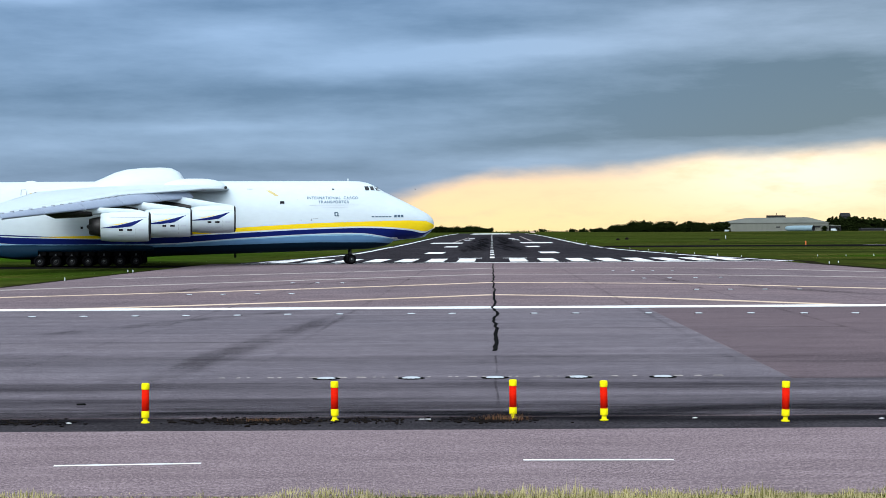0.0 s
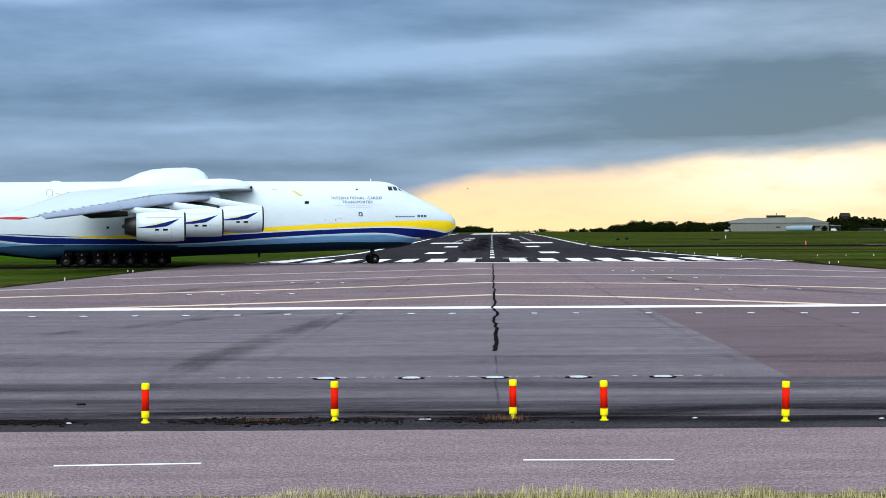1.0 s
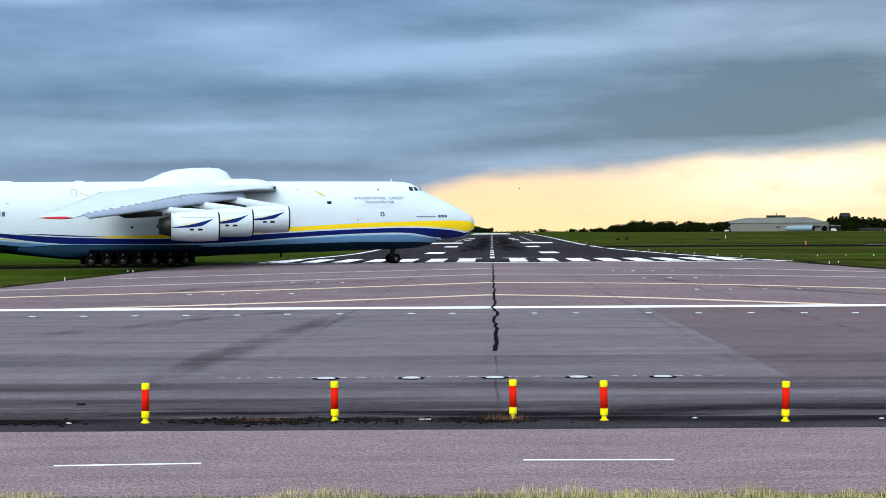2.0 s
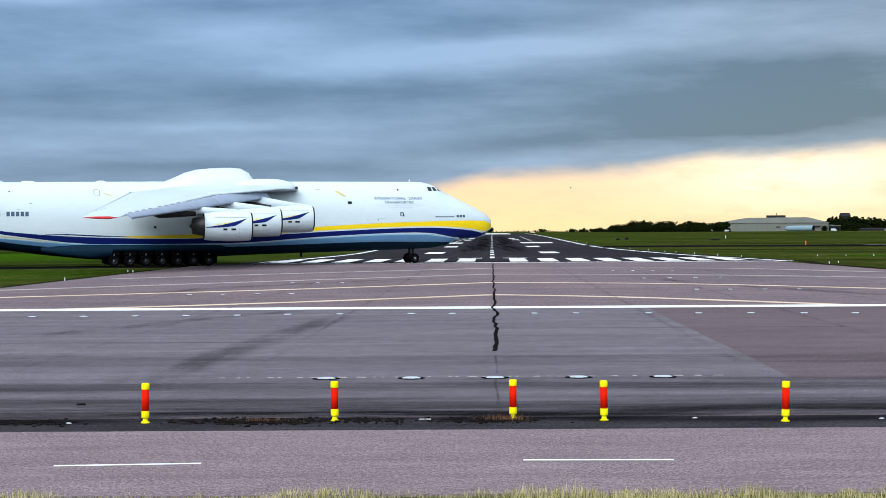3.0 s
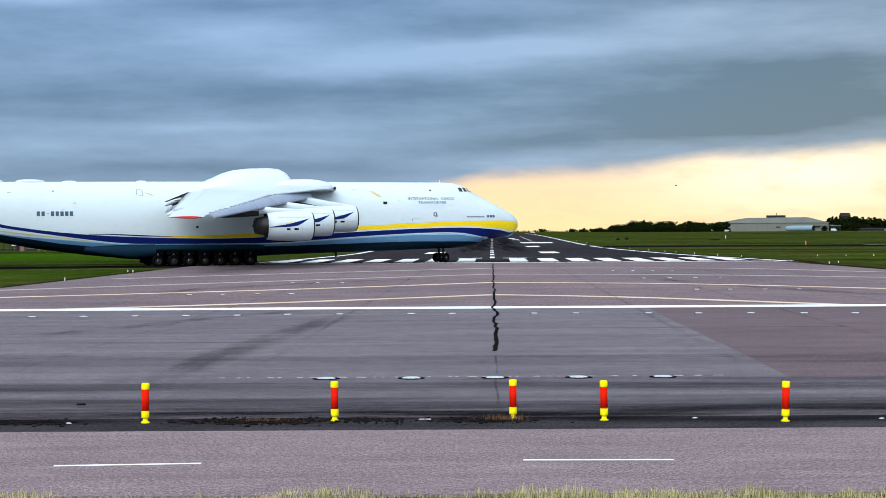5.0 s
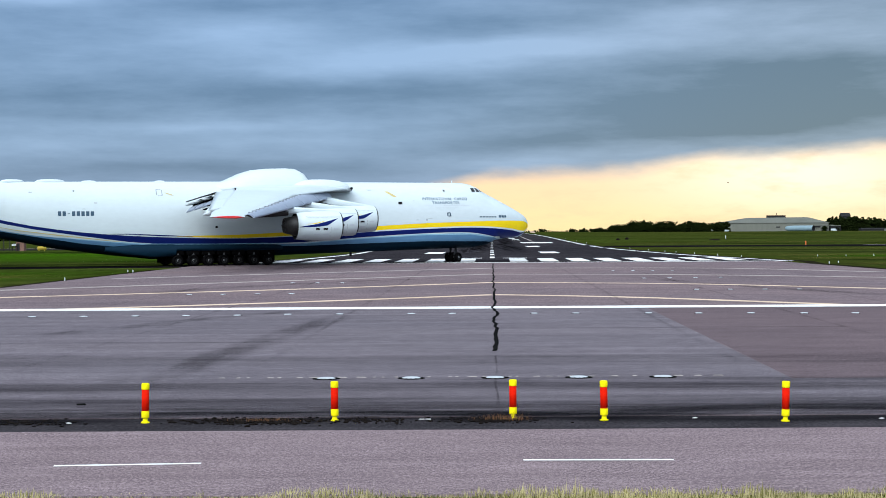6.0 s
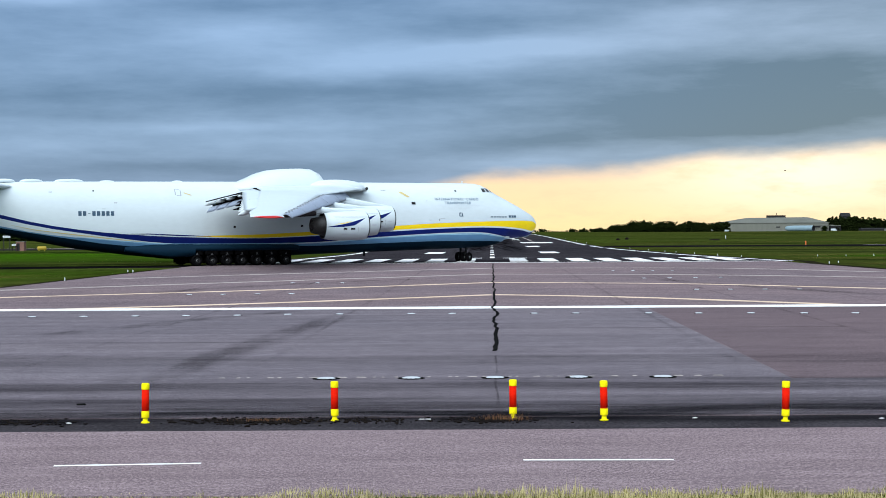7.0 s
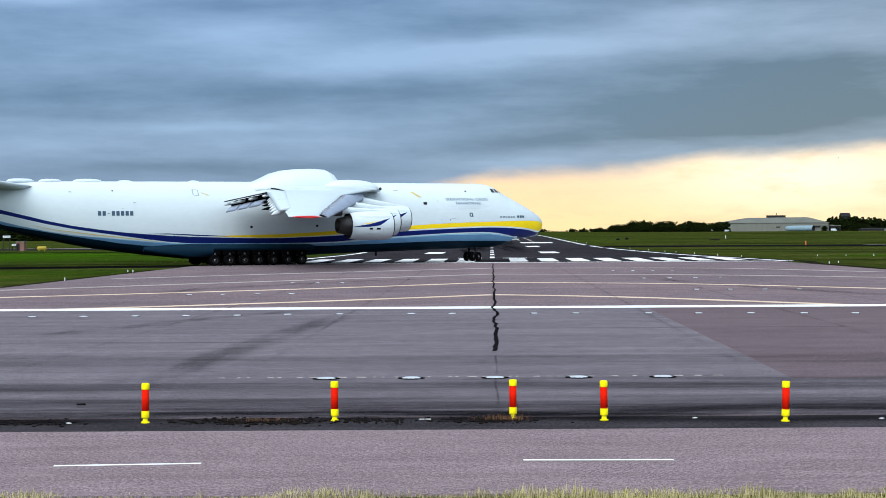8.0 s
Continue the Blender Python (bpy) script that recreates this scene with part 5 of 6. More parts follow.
for s in (-1, 1):
    bm = bmesh.new()
    lathe(bm, [(0.5, 0.12), (1.0, 0.15), (2.1, 0.17)], "Z", 12, cap=True)
    lathe(bm, [(-0.5, 0.09), (0.5, 0.09)], "Y", 10, (0, 0, R_NOSE), cap=True)
    add_box(bm, -0.5, -0.05, -0.09, 0.09, 1.0, 1.2)
    leg = part("nose_gear_leg", bm, M_STRUT, aircraft)
    leg.location = (NOSE_X, s * 0.95, 0)
    nose_legs.append((leg, (NOSE_X, s * 0.95, 0)))
    for dy in (-0.42, 0.42):
        w = new("wheel", WHEEL_NOSE)
        w.parent = leg
        w.location = (0, dy, R_NOSE)
        nose_wheels.append((w, (0, dy, R_NOSE)))
# ---- marker posts ----
M_POSTY = rough_mat("fluorescent_yellow_plastic", (0.78, 0.68, 0.006), 0.8, spec=0.05, vary=0.08, grain=40, patch=6, bump=0.05)
M_POSTR = rough_mat("orange_red_reflective", (0.60, 0.011, 0.002), 0.8, spec=0.05, vary=0.10, grain=40, patch=6, bump=0.05)


def marker_post():
    post = new("marker_post")
    for name, prof, mat, label in (
            ("foot", [(-0.02, 0.01), (-0.02, 0.095), (0.012, 0.095), (0.022, 0.06), (0.10, 0.05), (0.11, 0.04)], M_POSTY, "yellow plastic foot"),
            ("lower_band", [(0.10, 0.05), (0.105, 0.082), (0.12, 0.086), (0.255, 0.086), (0.26, 0.08)], M_POSTY, "yellow lower band"),
            ("sleeve", [(0.25, 0.05), (0.255, 0.081), (0.735, 0.081), (0.74, 0.05)], M_POSTR, "orange-red reflective sleeve"),
            ("cap", [(0.73, 0.05), (0.735, 0.085), (0.75, 0.088), (0.855, 0.088), (0.872, 0.078), (0.876, 0.005)], M_POSTY, "yellow cap")):
        bm = bmesh.new()
        lathe(bm, prof, "Z", 24)
        part(name, bm, mat, post, label)
    return tagged(post, "yellow and orange-red plastic marker post on dark asphalt", "post", group="row of marker posts")


first = marker_post()
first.matrix_basis = pose(-6.64, 33.86, 0, 0, 0.8, 0)
for x, y, rx, ry in ((-2.44, 34.02, 0, 0.3), (1.55, 34.19, 0, -0.2), (3.56, 33.84, 0, 0.9), (7.51, 33.51, 0, 1.8)):
    copy_thing(first, pose(x, y, 0, rx, ry, 40 * x))
# ---- inset lights and small things on the apron ----
M_LAMP = rough_mat("pale_cast_light_body", (0.42, 0.45, 0.48), 0.5, 0.1, vary=0.12, grain=30, patch=8, bump=0.05)
M_STONE = rough_mat("pale_stone", (0.5, 0.5, 0.5), 0.8, vary=0.2, grain=40, patch=10, bump=0.2)
M_SOIL = rough_mat("dark_soil", (0.008, 0.006, 0.005), 0.95, spec=0.05, vary=0.4, grain=30, patch=5, bump=0.4)
M_DRY = rough_mat("dry_brown_weed", (0.12, 0.055, 0.022), 0.9, vary=0.35, grain=20, patch=6, bump=0.0)


def inset_light(r, h, wide, rim=1.35):
    """A shallow round airfield light: dark collar, pale dome with ribs and a dark lens slot."""
    root = new("inset_light")
    bm = bmesh.new()
    lathe(bm, [(-0.02, 0.01), (-0.02, r * rim), (0.012, r * rim * 0.98), (0.018, r)], "Z", 24)
    part("collar", bm, M_PITCH, root, "black bedded collar")
    bm = bmesh.new()
    lathe(bm, [(0.0, r), (h * 0.55, r * 0.96), (h * 0.85, r * 0.8), (h, r * 0.55), (h, 0.01)], "Z", 24)
    part("dome", bm, M_LAMP, root, "pale cast dome")
    if wide:
        for k in (-1, 0, 1):
            bm = bmesh.new()
            add_box(bm, k * r * 0.5 - r * 0.08, k * r * 0.5 + r * 0.08, -r * 1.02, -r * 0.6, h * 0.1, h * 0.6)
            part("lens_slot", bm, M_BLACK, root)
    return root


near = inset_light(0.27, 0.046, True, 1.5)
tagged(near, "large pale inset approach light with a black collar", "airfield light", group="near approach lights")
near.matrix_basis = pose(-3.37, 43.7, 0.0)
for x in (-0.93, 1.47, 3.87, 6.29):
    copy_thing(near, pose(x, 43.7, 0.0))
far_l = inset_light(0.21, 0.05, False, 1.12)
tagged(far_l, "small pale inset light on the apron", "airfield light", group="inset apron lights")
far_l.matrix_basis = pose(-20.78, 77.0, 0.0)
for x, y in [(-18.2, 77.1), (-15.6, 77.2), (-13.05, 77.3), (-10.46, 77.4), (-7.96, 78.0), (-5.3, 78.0), (-1.64, 78.0), (0.45, 77.9), (4.64, 77.7), (6.75, 77.6), (10.41, 77.3), (12.9, 77.0), (15.5, 76.8), (18.1, 76.5), (20.63, 76.3),
             (-17.25, 103.6), (-15, 103.9), (-12.7, 104.2), (-10.4, 104.5), (17.93, 107.9), (20.3, 107.7), (22.7, 107.5), (25.1, 107.3),
             (-12.5, 126.7), (-10.4, 126.4), (-8.3, 126.0), (17.65, 134.1), (19.96, 134.5), (22.3, 134.9), (24.6, 135.2), (17.74, 159.2), (19.85, 159.5), (21.95, 159.8), (24.06, 160.0)]:
    copy_thing(far_l, pose(x, y, 0.0, 0, 0, 17 * x))

# worn scraps of an old line between the near lights
rng = random.Random(11)
x = -6.5
while x < 8:
    w = rng.uniform(0.08, 0.3)
    bm = bmesh.new()
    sheet(bm, [(x, 43.95 + rng.uniform(-.05, .05)), (x + w, 43.9 + rng.uniform(-.05, .05)), (x + w * 0.9, 44.15 + rng.uniform(-.08, .08)), (x + 0.02, 44.12 + rng.uniform(-.05, .05))], 0.0125)
    tagged(part("paint_scrap", bm, M_PALE), "worn scrap of white line paint", "marking", group="paint scraps", kind="structure")
    x += w + rng.uniform(0.05, 0.5)

# clods and dry weeds in the seam beside the road
bm = bmesh.new()
for k in range(900):
    c = rng.choice([(-4.6, 0.7), (-3.7, 0.6), (-4.2, 0.9), (0.9, 0.5), (1.2, 0.3), (-9.2, 0.6), (-1.6, 1.0)])
    x, y, r = rng.gauss(*c), rng.gauss(33.95, 0.28), rng.uniform(0.006, 0.036)
    vs = bmesh.ops.create_icosphere(bm, subdivisions=1, radius=r, matrix=Matrix.Translation((x, y, r * 0.1)) @ Matrix.Diagonal((rng.uniform(1, 2.6), 1.2, rng.uniform(0.4, 0.9), 1)))["verts"]
    for v in vs:
        v.co += Vector((rng.uniform(-1, 1), rng.uniform(-1, 1), rng.uniform(-1, 1))) * r * 0.25
tagged(part("soil_clods", bm, M_SOIL), "dark crumbled soil along the road seam", "soil", kind="stuff")
bm = bmesh.new()


def blade(bm, x, y, z, h, w, lean, turn, mi=0):
    dx, dy = math.cos(turn), math.sin(turn)
    pts = [(-w, 0.0), (w, 0.0), (w * 0.7, 0.55), (-w * 0.7, 0.55), (0.0, 1.0)]
    vs = []
    for a, u in pts:
        o = lean * u * u
        vs.append(bm.verts.new((x + a * dy + o * dx, y - a * dx * 0.3 + o * dy * 0.5, z + h * u)))
    bm.faces.new((vs[0], vs[1], vs[2], vs[3])).material_index = mi
    bm.faces.new((vs[3], vs[2], vs[4])).material_index = mi


for k in range(420):
    cx, sx = rng.choice([(1.5, 0.13), (1.3, 0.3), (-4.0, 0.35)])
    blade(bm, rng.gauss(cx, sx), rng.gauss(34.0, 0.1), -0.01, rng.uniform(0.03, 0.18 if cx > 0 else 0.09), 0.005, rng.uniform(0.02, 0.14), rng.uniform(0, 6.28))
tagged(part("dry_weeds", bm, M_DRY), "dry brown weeds at the foot of a post", "weeds", kind="stuff")
for x, y in ((-8.3, 33.7), (-0.5, 34.05), (-0.35, 34.05), (5.6, 34.0), (9.7, 33.75)):
    bm = bmesh.new()
    vs = bmesh.ops.create_icosphere(bm, subdivisions=2, radius=0.035, matrix=Matrix.Diagonal((1.9, 1.0, 0.45, 1)))["verts"]
    for v in vs:
        v.co += v.co.normalized() * 0.02 * noise.noise(v.co * 20 + Vector((x, 0, 0)))
    ob = tagged(part("stone", bm, M_STONE), "small pale stone beside the road", "stone", group="stones")
    ob.location = (x, y, 0.012)
bm = bmesh.new()
add_box(bm, -0.1, 0.1, -0.12, 0.12, 0, 0.025, 0.008)
ob = tagged(part("tar_scrap", bm, M_PITCH), "black strip of torn tar on asphalt", "debris")
ob.matrix_basis = pose(-8.9, 37.4, 0.002, 0, 0, 25)

# rough grass on the bank before the road
M_BLADE = rough_mat("bank_grass_blade", (0.105, 0.118, 0.018), 0.8, spec=0.1, vary=0.35, grain=6, patch=0.8, bump=0.0, tint=(0.19, 0.17, 0.055))
M_STRAW = rough_mat("bank_grass_straw", (0.40, 0.35, 0.18), 0.85, spec=0.1, vary=0.25, grain=6, patch=0.8, bump=0.0)
bm = bmesh.new()
for k in range(24000):
    x, y = rng.uniform(-9, 9), rng.uniform(22.2, 24.5)
    tuft = 0.55 + 0.9 * max(-0.3, noise.noise((x * 0.45, y * 0.4, 3.0))) + 0.5 * noise.noise((x * 2.1, y, 8.0))
    tuft += 0.08 if 0.3 < x < 7 else -0.12 if x < -4 else 0.0
    h = max(0.04, rng.uniform(0.10, 0.31) * tuft * (1.3 if rng.random() < 0.06 else 0.85))
    blade(bm, x, y, -0.03, h, rng.uniform(0.004, 0.009), rng.uniform(0.0, 0.09), rng.uniform(0, 6.28), 1 if rng.random() < 0.62 else 0)
tagged(part("bank_grass", bm, [M_BLADE, M_STRAW]), "rough green and straw-coloured grass beside the road", "grass", kind="stuff")

# ---- airfield furniture ----
M_ORANGE = rough_mat("orange_sign_paint", (0.50, 0.12, 0.03), 0.6, vary=0.1, grain=20, patch=4, bump=0.0)
M_BRICK = rough_mat("brown_brick_hut", (0.16, 0.085, 0.065), 0.85, vary=0.2, grain=12, patch=2, bump=0.1)
M_WALL = rough_mat("pale_metal_cladding", (0.145, 0.15, 0.13), 0.8, spec=0.1, vary=0.07, grain=0.6, patch=0.05, bump=0.0, stretch=(4, 1, 0.3))
M_ROOF = rough_mat("grey_sheet_roof", (0.115, 0.120, 0.105), 0.8, spec=0.1, vary=0.1, grain=0.6, patch=0.05, bump=0.0)
M_DARKB = rough_mat("dark_building", (0.020, 0.020, 0.021), 0.9, spec=0.1, vary=0.2, grain=1, patch=0.2, bump=0.0)
M_HULK = rough_mat("pale_blue_hulk_paint", (0.18, 0.26, 0.30), 0.7, spec=0.2, vary=0.08, grain=1, patch=0.2, bump=0.0)
M_TANK = rough_mat("dull_yellow_tank", (0.30, 0.22, 0.02), 0.7, vary=0.2, grain=8, patch=2, bump=0.0)
M_FENCE = rough_mat("grey_concrete", (0.24, 0.235, 0.22), 0.85, vary=0.15, grain=1, patch=0.3, bump=0.0)


def marker_cone(h):
    root = new("edge_marker")
    bm = bmesh.new()
    lathe(bm, [(-0.03, 0.01), (-0.03, h * 0.4), (0.03, h * 0.4), (0.04, h * 0.2)], "Z", 14)
    part("base", bm, M_PITCH, root)
    bm = bmesh.new()
    lathe(bm, [(0.02, h * 0.2), (h * 0.6, h * 0.19), (h * 0.9, h * 0.17), (h, h * 0.08), (h, 0.005)], "Z", 14)
    part("marker_body", bm, M_LAMP, root, "pale marker body")
    return tagged(root, "small pale runway edge marker on the grass", "marker", group="edge markers")


mk = marker_cone(0.32)
mk.matrix_basis = pose(-34.0, 137, -0.03)
for x, y in ((-34.2, 165.4), (-33.6, 165.2), (47.5, 187.6), (49.4, 190.5), (58.84, 239.6), (63.6, 240.7), (68.3, 241.8)) + tuple((axis_x(y) + edge_off(1, y) + 3.4, y) for y in (238, 252, 270, 288, 300, 322, 352, 500, 560, 640)):
    copy_thing(mk, pose(x, y, rise(y) - 0.03))
for x, y, hh, mat, lab in ((89.3, 375.5, 1.45, M_ORANGE, "orange marker board on posts in grass"), (106.4, 574, 1.7, M_LAMP, "slim white marker post in grass")):
    root = new("marker_board")
    for sx in (-0.14, 0.14):
        bm = bmesh.new()
        lathe(bm, [(-0.1, 0.04), (hh * 0.6, 0.04)], "Z", 8, (sx, 0, 0), cap=True)
        part("leg", bm, M_STRUT, root)
    bm = bmesh.new()
    add_box(bm, -0.17, 0.17, -0.05, 0.05, hh * 0.35, hh, 0.02)
    part("board", bm, mat, root)
    root.matrix_basis = pose(x, y, rise(y) - 0.03)
    tagged(root, lab, "marker")


def earth_mound(x, y, w, h):
    bm = bmesh.new()
    vs = bmesh.ops.create_uvsphere(bm, u_segments=20, v_segments=10, radius=1.0)["verts"]
    for v in vs:
        v.co = Vector((v.co.x * w, v.co.y * w * 0.6, max(-0.15, v.co.z) * h)) * (1 + 0.2 * noise.noise(v.co * 2 + Vector((x, 0, 0))))
    ob = tagged(part("earth_mound", bm, M_SOIL, smooth=True), "low dark earth mound in the grass", "mound")
    ob.location = (x, y, rise(y) - 0.03)


earth_mound(100.5, 564, 2.2, 0.5)
earth_mound(73.5, 610, 0.8, 0.9)
earth_mound(67.4, 588, 0.8, 0.8)

# brick cabin, notice boards and a yellow tank beside the far taxiway
hut = new("brick_cabin")
bm = bmesh.new()
add_box(bm, -1.0, 1.0, -1, 1, -0.05, 2.3)
part("cabin_wall", bm, M_BRICK, hut)
bm = bmesh.new()
add_box(bm, -1.1, 1.1, -1.1, 1.1, 2.3, 2.45, 0.02)
part("cabin_roof", bm, M_ROOF, hut)
bm = bmesh.new()
add_box(bm, -0.85, -0.1, -1.04, -1.0, 0.0, 1.95)
part("cabin_door", bm, M_DARKB, hut)
hut.matrix_basis = pose(-106.2, 384, -0.03)
tagged(hut, "small brown brick cabin beside the taxiway", "cabin")
for x, z0, z1, w, lab in ((-109.4, 3.3, 3.9, 0.95, "white notice board on two dark posts"), (-107.6, 1.3, 1.8, 0.55, "small white notice board on two posts")):
    root = new("notice_board")
    for s in (-1, 1):
        bm = bmesh.new()
        add_box(bm, s * w * 0.8 - 0.09, s * w * 0.8 + 0.09, 0.05, 0.2, -0.1, z1)
        part("board_post", bm, M_DARKB, root)
    bm = bmesh.new()
    add_box(bm, -w, w, -0.05, 0.04, z0, z1, 0.015)
    part("board", bm, M_LAMP, root)
    root.matrix_basis = pose(x, 382.5, -0.03)
    tagged(root, lab, "sign")
bm = bmesh.new()
lathe(bm, [(-1.1, 0.02), (-1.1, 0.4), (-1.0, 0.5), (1.0, 0.5), (1.1, 0.4), (1.1, 0.02)], "X", 18, (0, 0, 0.62))
for s in (-0.7, 0.7):
    add_box(bm, s - 0.1, s + 0.1, -0.35, 0.35, -0.02, 0.4)
ob = tagged(part("yellow_tank", bm, M_TANK), "dull yellow tank standing beside the taxiway", "tank")
ob.location = (-101, 384.2, -0.0)

# ---- hangar and distance ----
def hangar():
    root = new("hangar")
    x0, x1, y0, y1, e, r = 367, 506, 2000, 2060, 13.4, 20.3
    bm = bmesh.new()
    for a, b, c, d in ((x0, x1, y1 - 0.5, y1), (x0, x0 + 0.5, y0, y1), (x1 - 0.5, x1, y0, y1)):
        add_box(bm, a, b, c, d, 2.0, e)
    add_box(bm, x0, x1 - 45, y0, y0 + 0.5, 2.0, e)
    add_box(bm, x1 - 45, x1, y0, y0 + 0.5, 9.5, e)
    part("hangar_wall", bm, M_WALL, root, "pale cladding walls")
    bm = bmesh.new()
    pts = [(x0 - 1, y0 - 1, e), (x1 + 1, y0 - 1, e), (x1 + 1, y1 + 1, e), (x0 - 1, y1 + 1, e), (x0 + 38, y0 + 24, r), (x1 - 22, y0 + 24, r + 0.6), (x1 - 22, y1 - 24, r + 0.6), (x0 + 38, y1 - 24, r)]
    v = [bm.verts.new(p) for p in pts]
    for q in ((0, 1, 5, 4), (1, 2, 6, 5), (2, 3, 7, 6), (3, 0, 4, 7), (4, 5, 6, 7), (3, 2, 1, 0)):
        bm.faces.new([v[i] for i in q])
    part("hangar_roof", bm, M_ROOF, root, "grey hipped sheet roof")
    for k in range(9):
        bm = bmesh.new()
        add_box(bm, x1 - 45 + k * 5.0 + 0.1, x1 - 45 + k * 5.0 + 4.8, y0 + 1, y0 + 1.2, 2.1, 9.5)
        part("hangar_door", bm, M_ROOF if k % 3 else M_WALL, root)
    for a, b, z0, z1 in ((x0 + 100, x0 + 128, 7.5, 9.2), (x0 + 70, x0 + 75, 7.0, 8.6)):
        bm = bmesh.new()
        add_box(bm, a, b, y0 - 0.1, y0, z0, z1)
        part("hangar_window", bm, M_DARKB, root)
    bm = bmesh.new()
    add_box(bm, x0 + 64, x0 + 88, y0 + 25, y0 + 33, r - 0.2, r + 3.2)
    add_box(bm, x0 + 76, x0 + 76.6, y0 + 27, y0 + 28, r + 3, r + 6)
    part("roof_plant", bm, M_DARKB, root, "dark plant room with a mast")
    return tagged(root, "long pale hangar with a grey sheet roof", "hangar")


hangar()
hulk = new("airliner_hulk")
bm = bmesh.new()
lathe(bm, [(-25, 0.3), (-23, 2.4), (-20, 3.5), (-15, 4.0), (17, 4.0)], "X", 28, (0, 0, 4.6))
part("hulk_body", bm, M_HULK, hulk, "pale blue fuselage shell")
bm = bmesh.new()
lathe(bm, [(17, 4.02), (17.3, 4.02), (17.3, 3.7), (16.5, 3.6), (16.5, 0.01)], "X", 28, (0, 0, 4.6))
part("hulk_opening", bm, M_BLACK, hulk, "black open end")
for x in (-9, 9):
    bm = bmesh.new()
    add_box(bm, x - 1, x + 1, -2.5, 2.5, 0.4, 1.6)
    part("hulk_cradle", bm, M_DARKB, hulk)
hulk.matrix_basis = pose(447, 1900, 1.8, 0, 0, -42) @ Matrix.Diagonal((0.95, 0.88, 0.88, 1))
tagged(hulk, "pale blue airliner fuselage shell parked before the hangar", "aircraft")


def shed(x, y, w, d, h, wall, roof, label, cat="building", name="shed", win=0):
    root = new(name)
    bm = bmesh.new()
    add_box(bm, -w / 2, w / 2, 0, d, 2.1, h)
    part("shed_wall", bm, wall, root)
    bm = bmesh.new()
    v = [bm.verts.new(p) for p in ((-w / 2 - .4, -.4, h), (w / 2 + .4, -.4, h), (w / 2 + .4, d + .4, h), (-w / 2 - .4, d + .4, h), (-w / 2 - .4, d / 2, h * 1.2), (w / 2 + .4, d / 2, h * 1.2))]
    for q in ((0, 1, 5, 4), (2, 3, 4, 5), (1, 2, 5), (3, 0, 4), (3, 2, 1, 0)):
        bm.faces.new([v[i] for i in q])
    part("shed_roof", bm, roof, root)
    for k in range(win):
        bm = bmesh.new()
        a = -w / 2 + w * (k + 0.5) / win
        add_box(bm, a - 1, a + 1, -0.08, 0.0, 2.6 + (h - 2.4) * 0.35, 2.4 + (h - 2.4) * 0.7)
        part("shed_window", bm, M_DARKB, root)
    root.matrix_basis = pose(x, y, -0.03)
    return tagged(root, label, cat)


shed(352, 1950, 17, 12, 5.5, M_FENCE, M_ROOF, "low grey shed beside the hangar", win=3)
shed(517, 2010, 15, 12, 9, M_DARKB, M_ROOF, "dark low building beside the hangar", win=3)
shed(553, 1960, 30, 14, 5.0, M_DARKB, M_DARKB, "long dark low shed before trees", win=5)
shed(583, 1930, 42, 12, 4.6, M_FENCE, M_ROOF, "long grey low shed before trees", win=6)
tower = shed(550, 2080, 12, 14, 22.5, M_DARKB, M_DARKB, "dark tall works building among trees", name="works_building", win=2)
bm = bmesh.new()
lathe(bm, [(2.2, 1.3), (27, 1.0), (27, 0.8)], "Z", 14, (-4.0, 2, 0), cap=True)
part("chimney", bm, M_DARKB, tower, "dark chimney")


def van(x, y, mat, label, ln=5.5, h=2.4):
    root = new("van")
    bm = bmesh.new()
    prof = [(-ln / 2, 0.4), (ln / 2, 0.4), (ln / 2, 1.2), (ln / 2 - 0.9, 1.4), (ln / 2 - 1.6, h), (-ln / 2, h)]
    a = [bm.verts.new((p[0], -1, p[1])) for p in prof]
    b = [bm.verts.new((p[0], 1, p[1])) for p in prof]
    bm.faces.new(a)
    bm.faces.new(b[::-1])
    for i in range(6):
        bm.faces.new((a[i], b[i], b[(i + 1) % 6], a[(i + 1) % 6]))
    bmesh.ops.recalc_face_normals(bm, faces=bm.faces)
    part("van_body", bm, mat, root)
    bm = bmesh.new()
    add_box(bm, ln / 2 - 2.3, ln / 2 - 1.5, -1.02, 1.02, 1.5, 2.1)
    part("side_glass", bm, M_GLASS, root)
    for sx in (-1, 1):
        for sy in (-1, 1):
            bm = bmesh.new()
            lathe(bm, [(-0.12, 0.02), (-0.12, 0.38), (0.12, 0.38), (0.12, 0.02)], "Y", 12, (sx * ln * 0.32, sy * 0.92, 0.38))
            part("van_wheel", bm, M_TYRE, root)
    root.matrix_basis = pose(x, y, rise(y) - 0.03)
    tagged(root, label, "van", group="parked vans")


van(335, 1880, M_LAMP, "pale van parked by the grey shed", 8, 3.2)
van(350, 1880, M_WHITE, "white van parked by the grey shed")
van(487, 1900, M_WHITE, "white van parked before the hangar", 7, 3)
van(87, 1480, M_YLINE, "yellow airfield vehicle at the runway's far end", 4.6, 2.2)

# pale concrete at the runway's far end
bm = bmesh.new()
rect(bm, 1060, 1370, -15, 14, 0.05)
tagged(part("runway_end", bm, M_PAINT), "pale concrete apron at the runway's far end", "pavement", kind="structure")

# ---- trees ----
M_LEAF = rough_mat("dark_tree_foliage", (0.007, 0.011, 0.003), 0.95, spec=0.0, vary=0.4, grain=1.5, patch=0.25, bump=0.0, rnd=0.25)
M_BARK = rough_mat("dark_bark", (0.012, 0.010, 0.008), 0.95, spec=0.0, vary=0.3, grain=4, patch=1, bump=0.0)


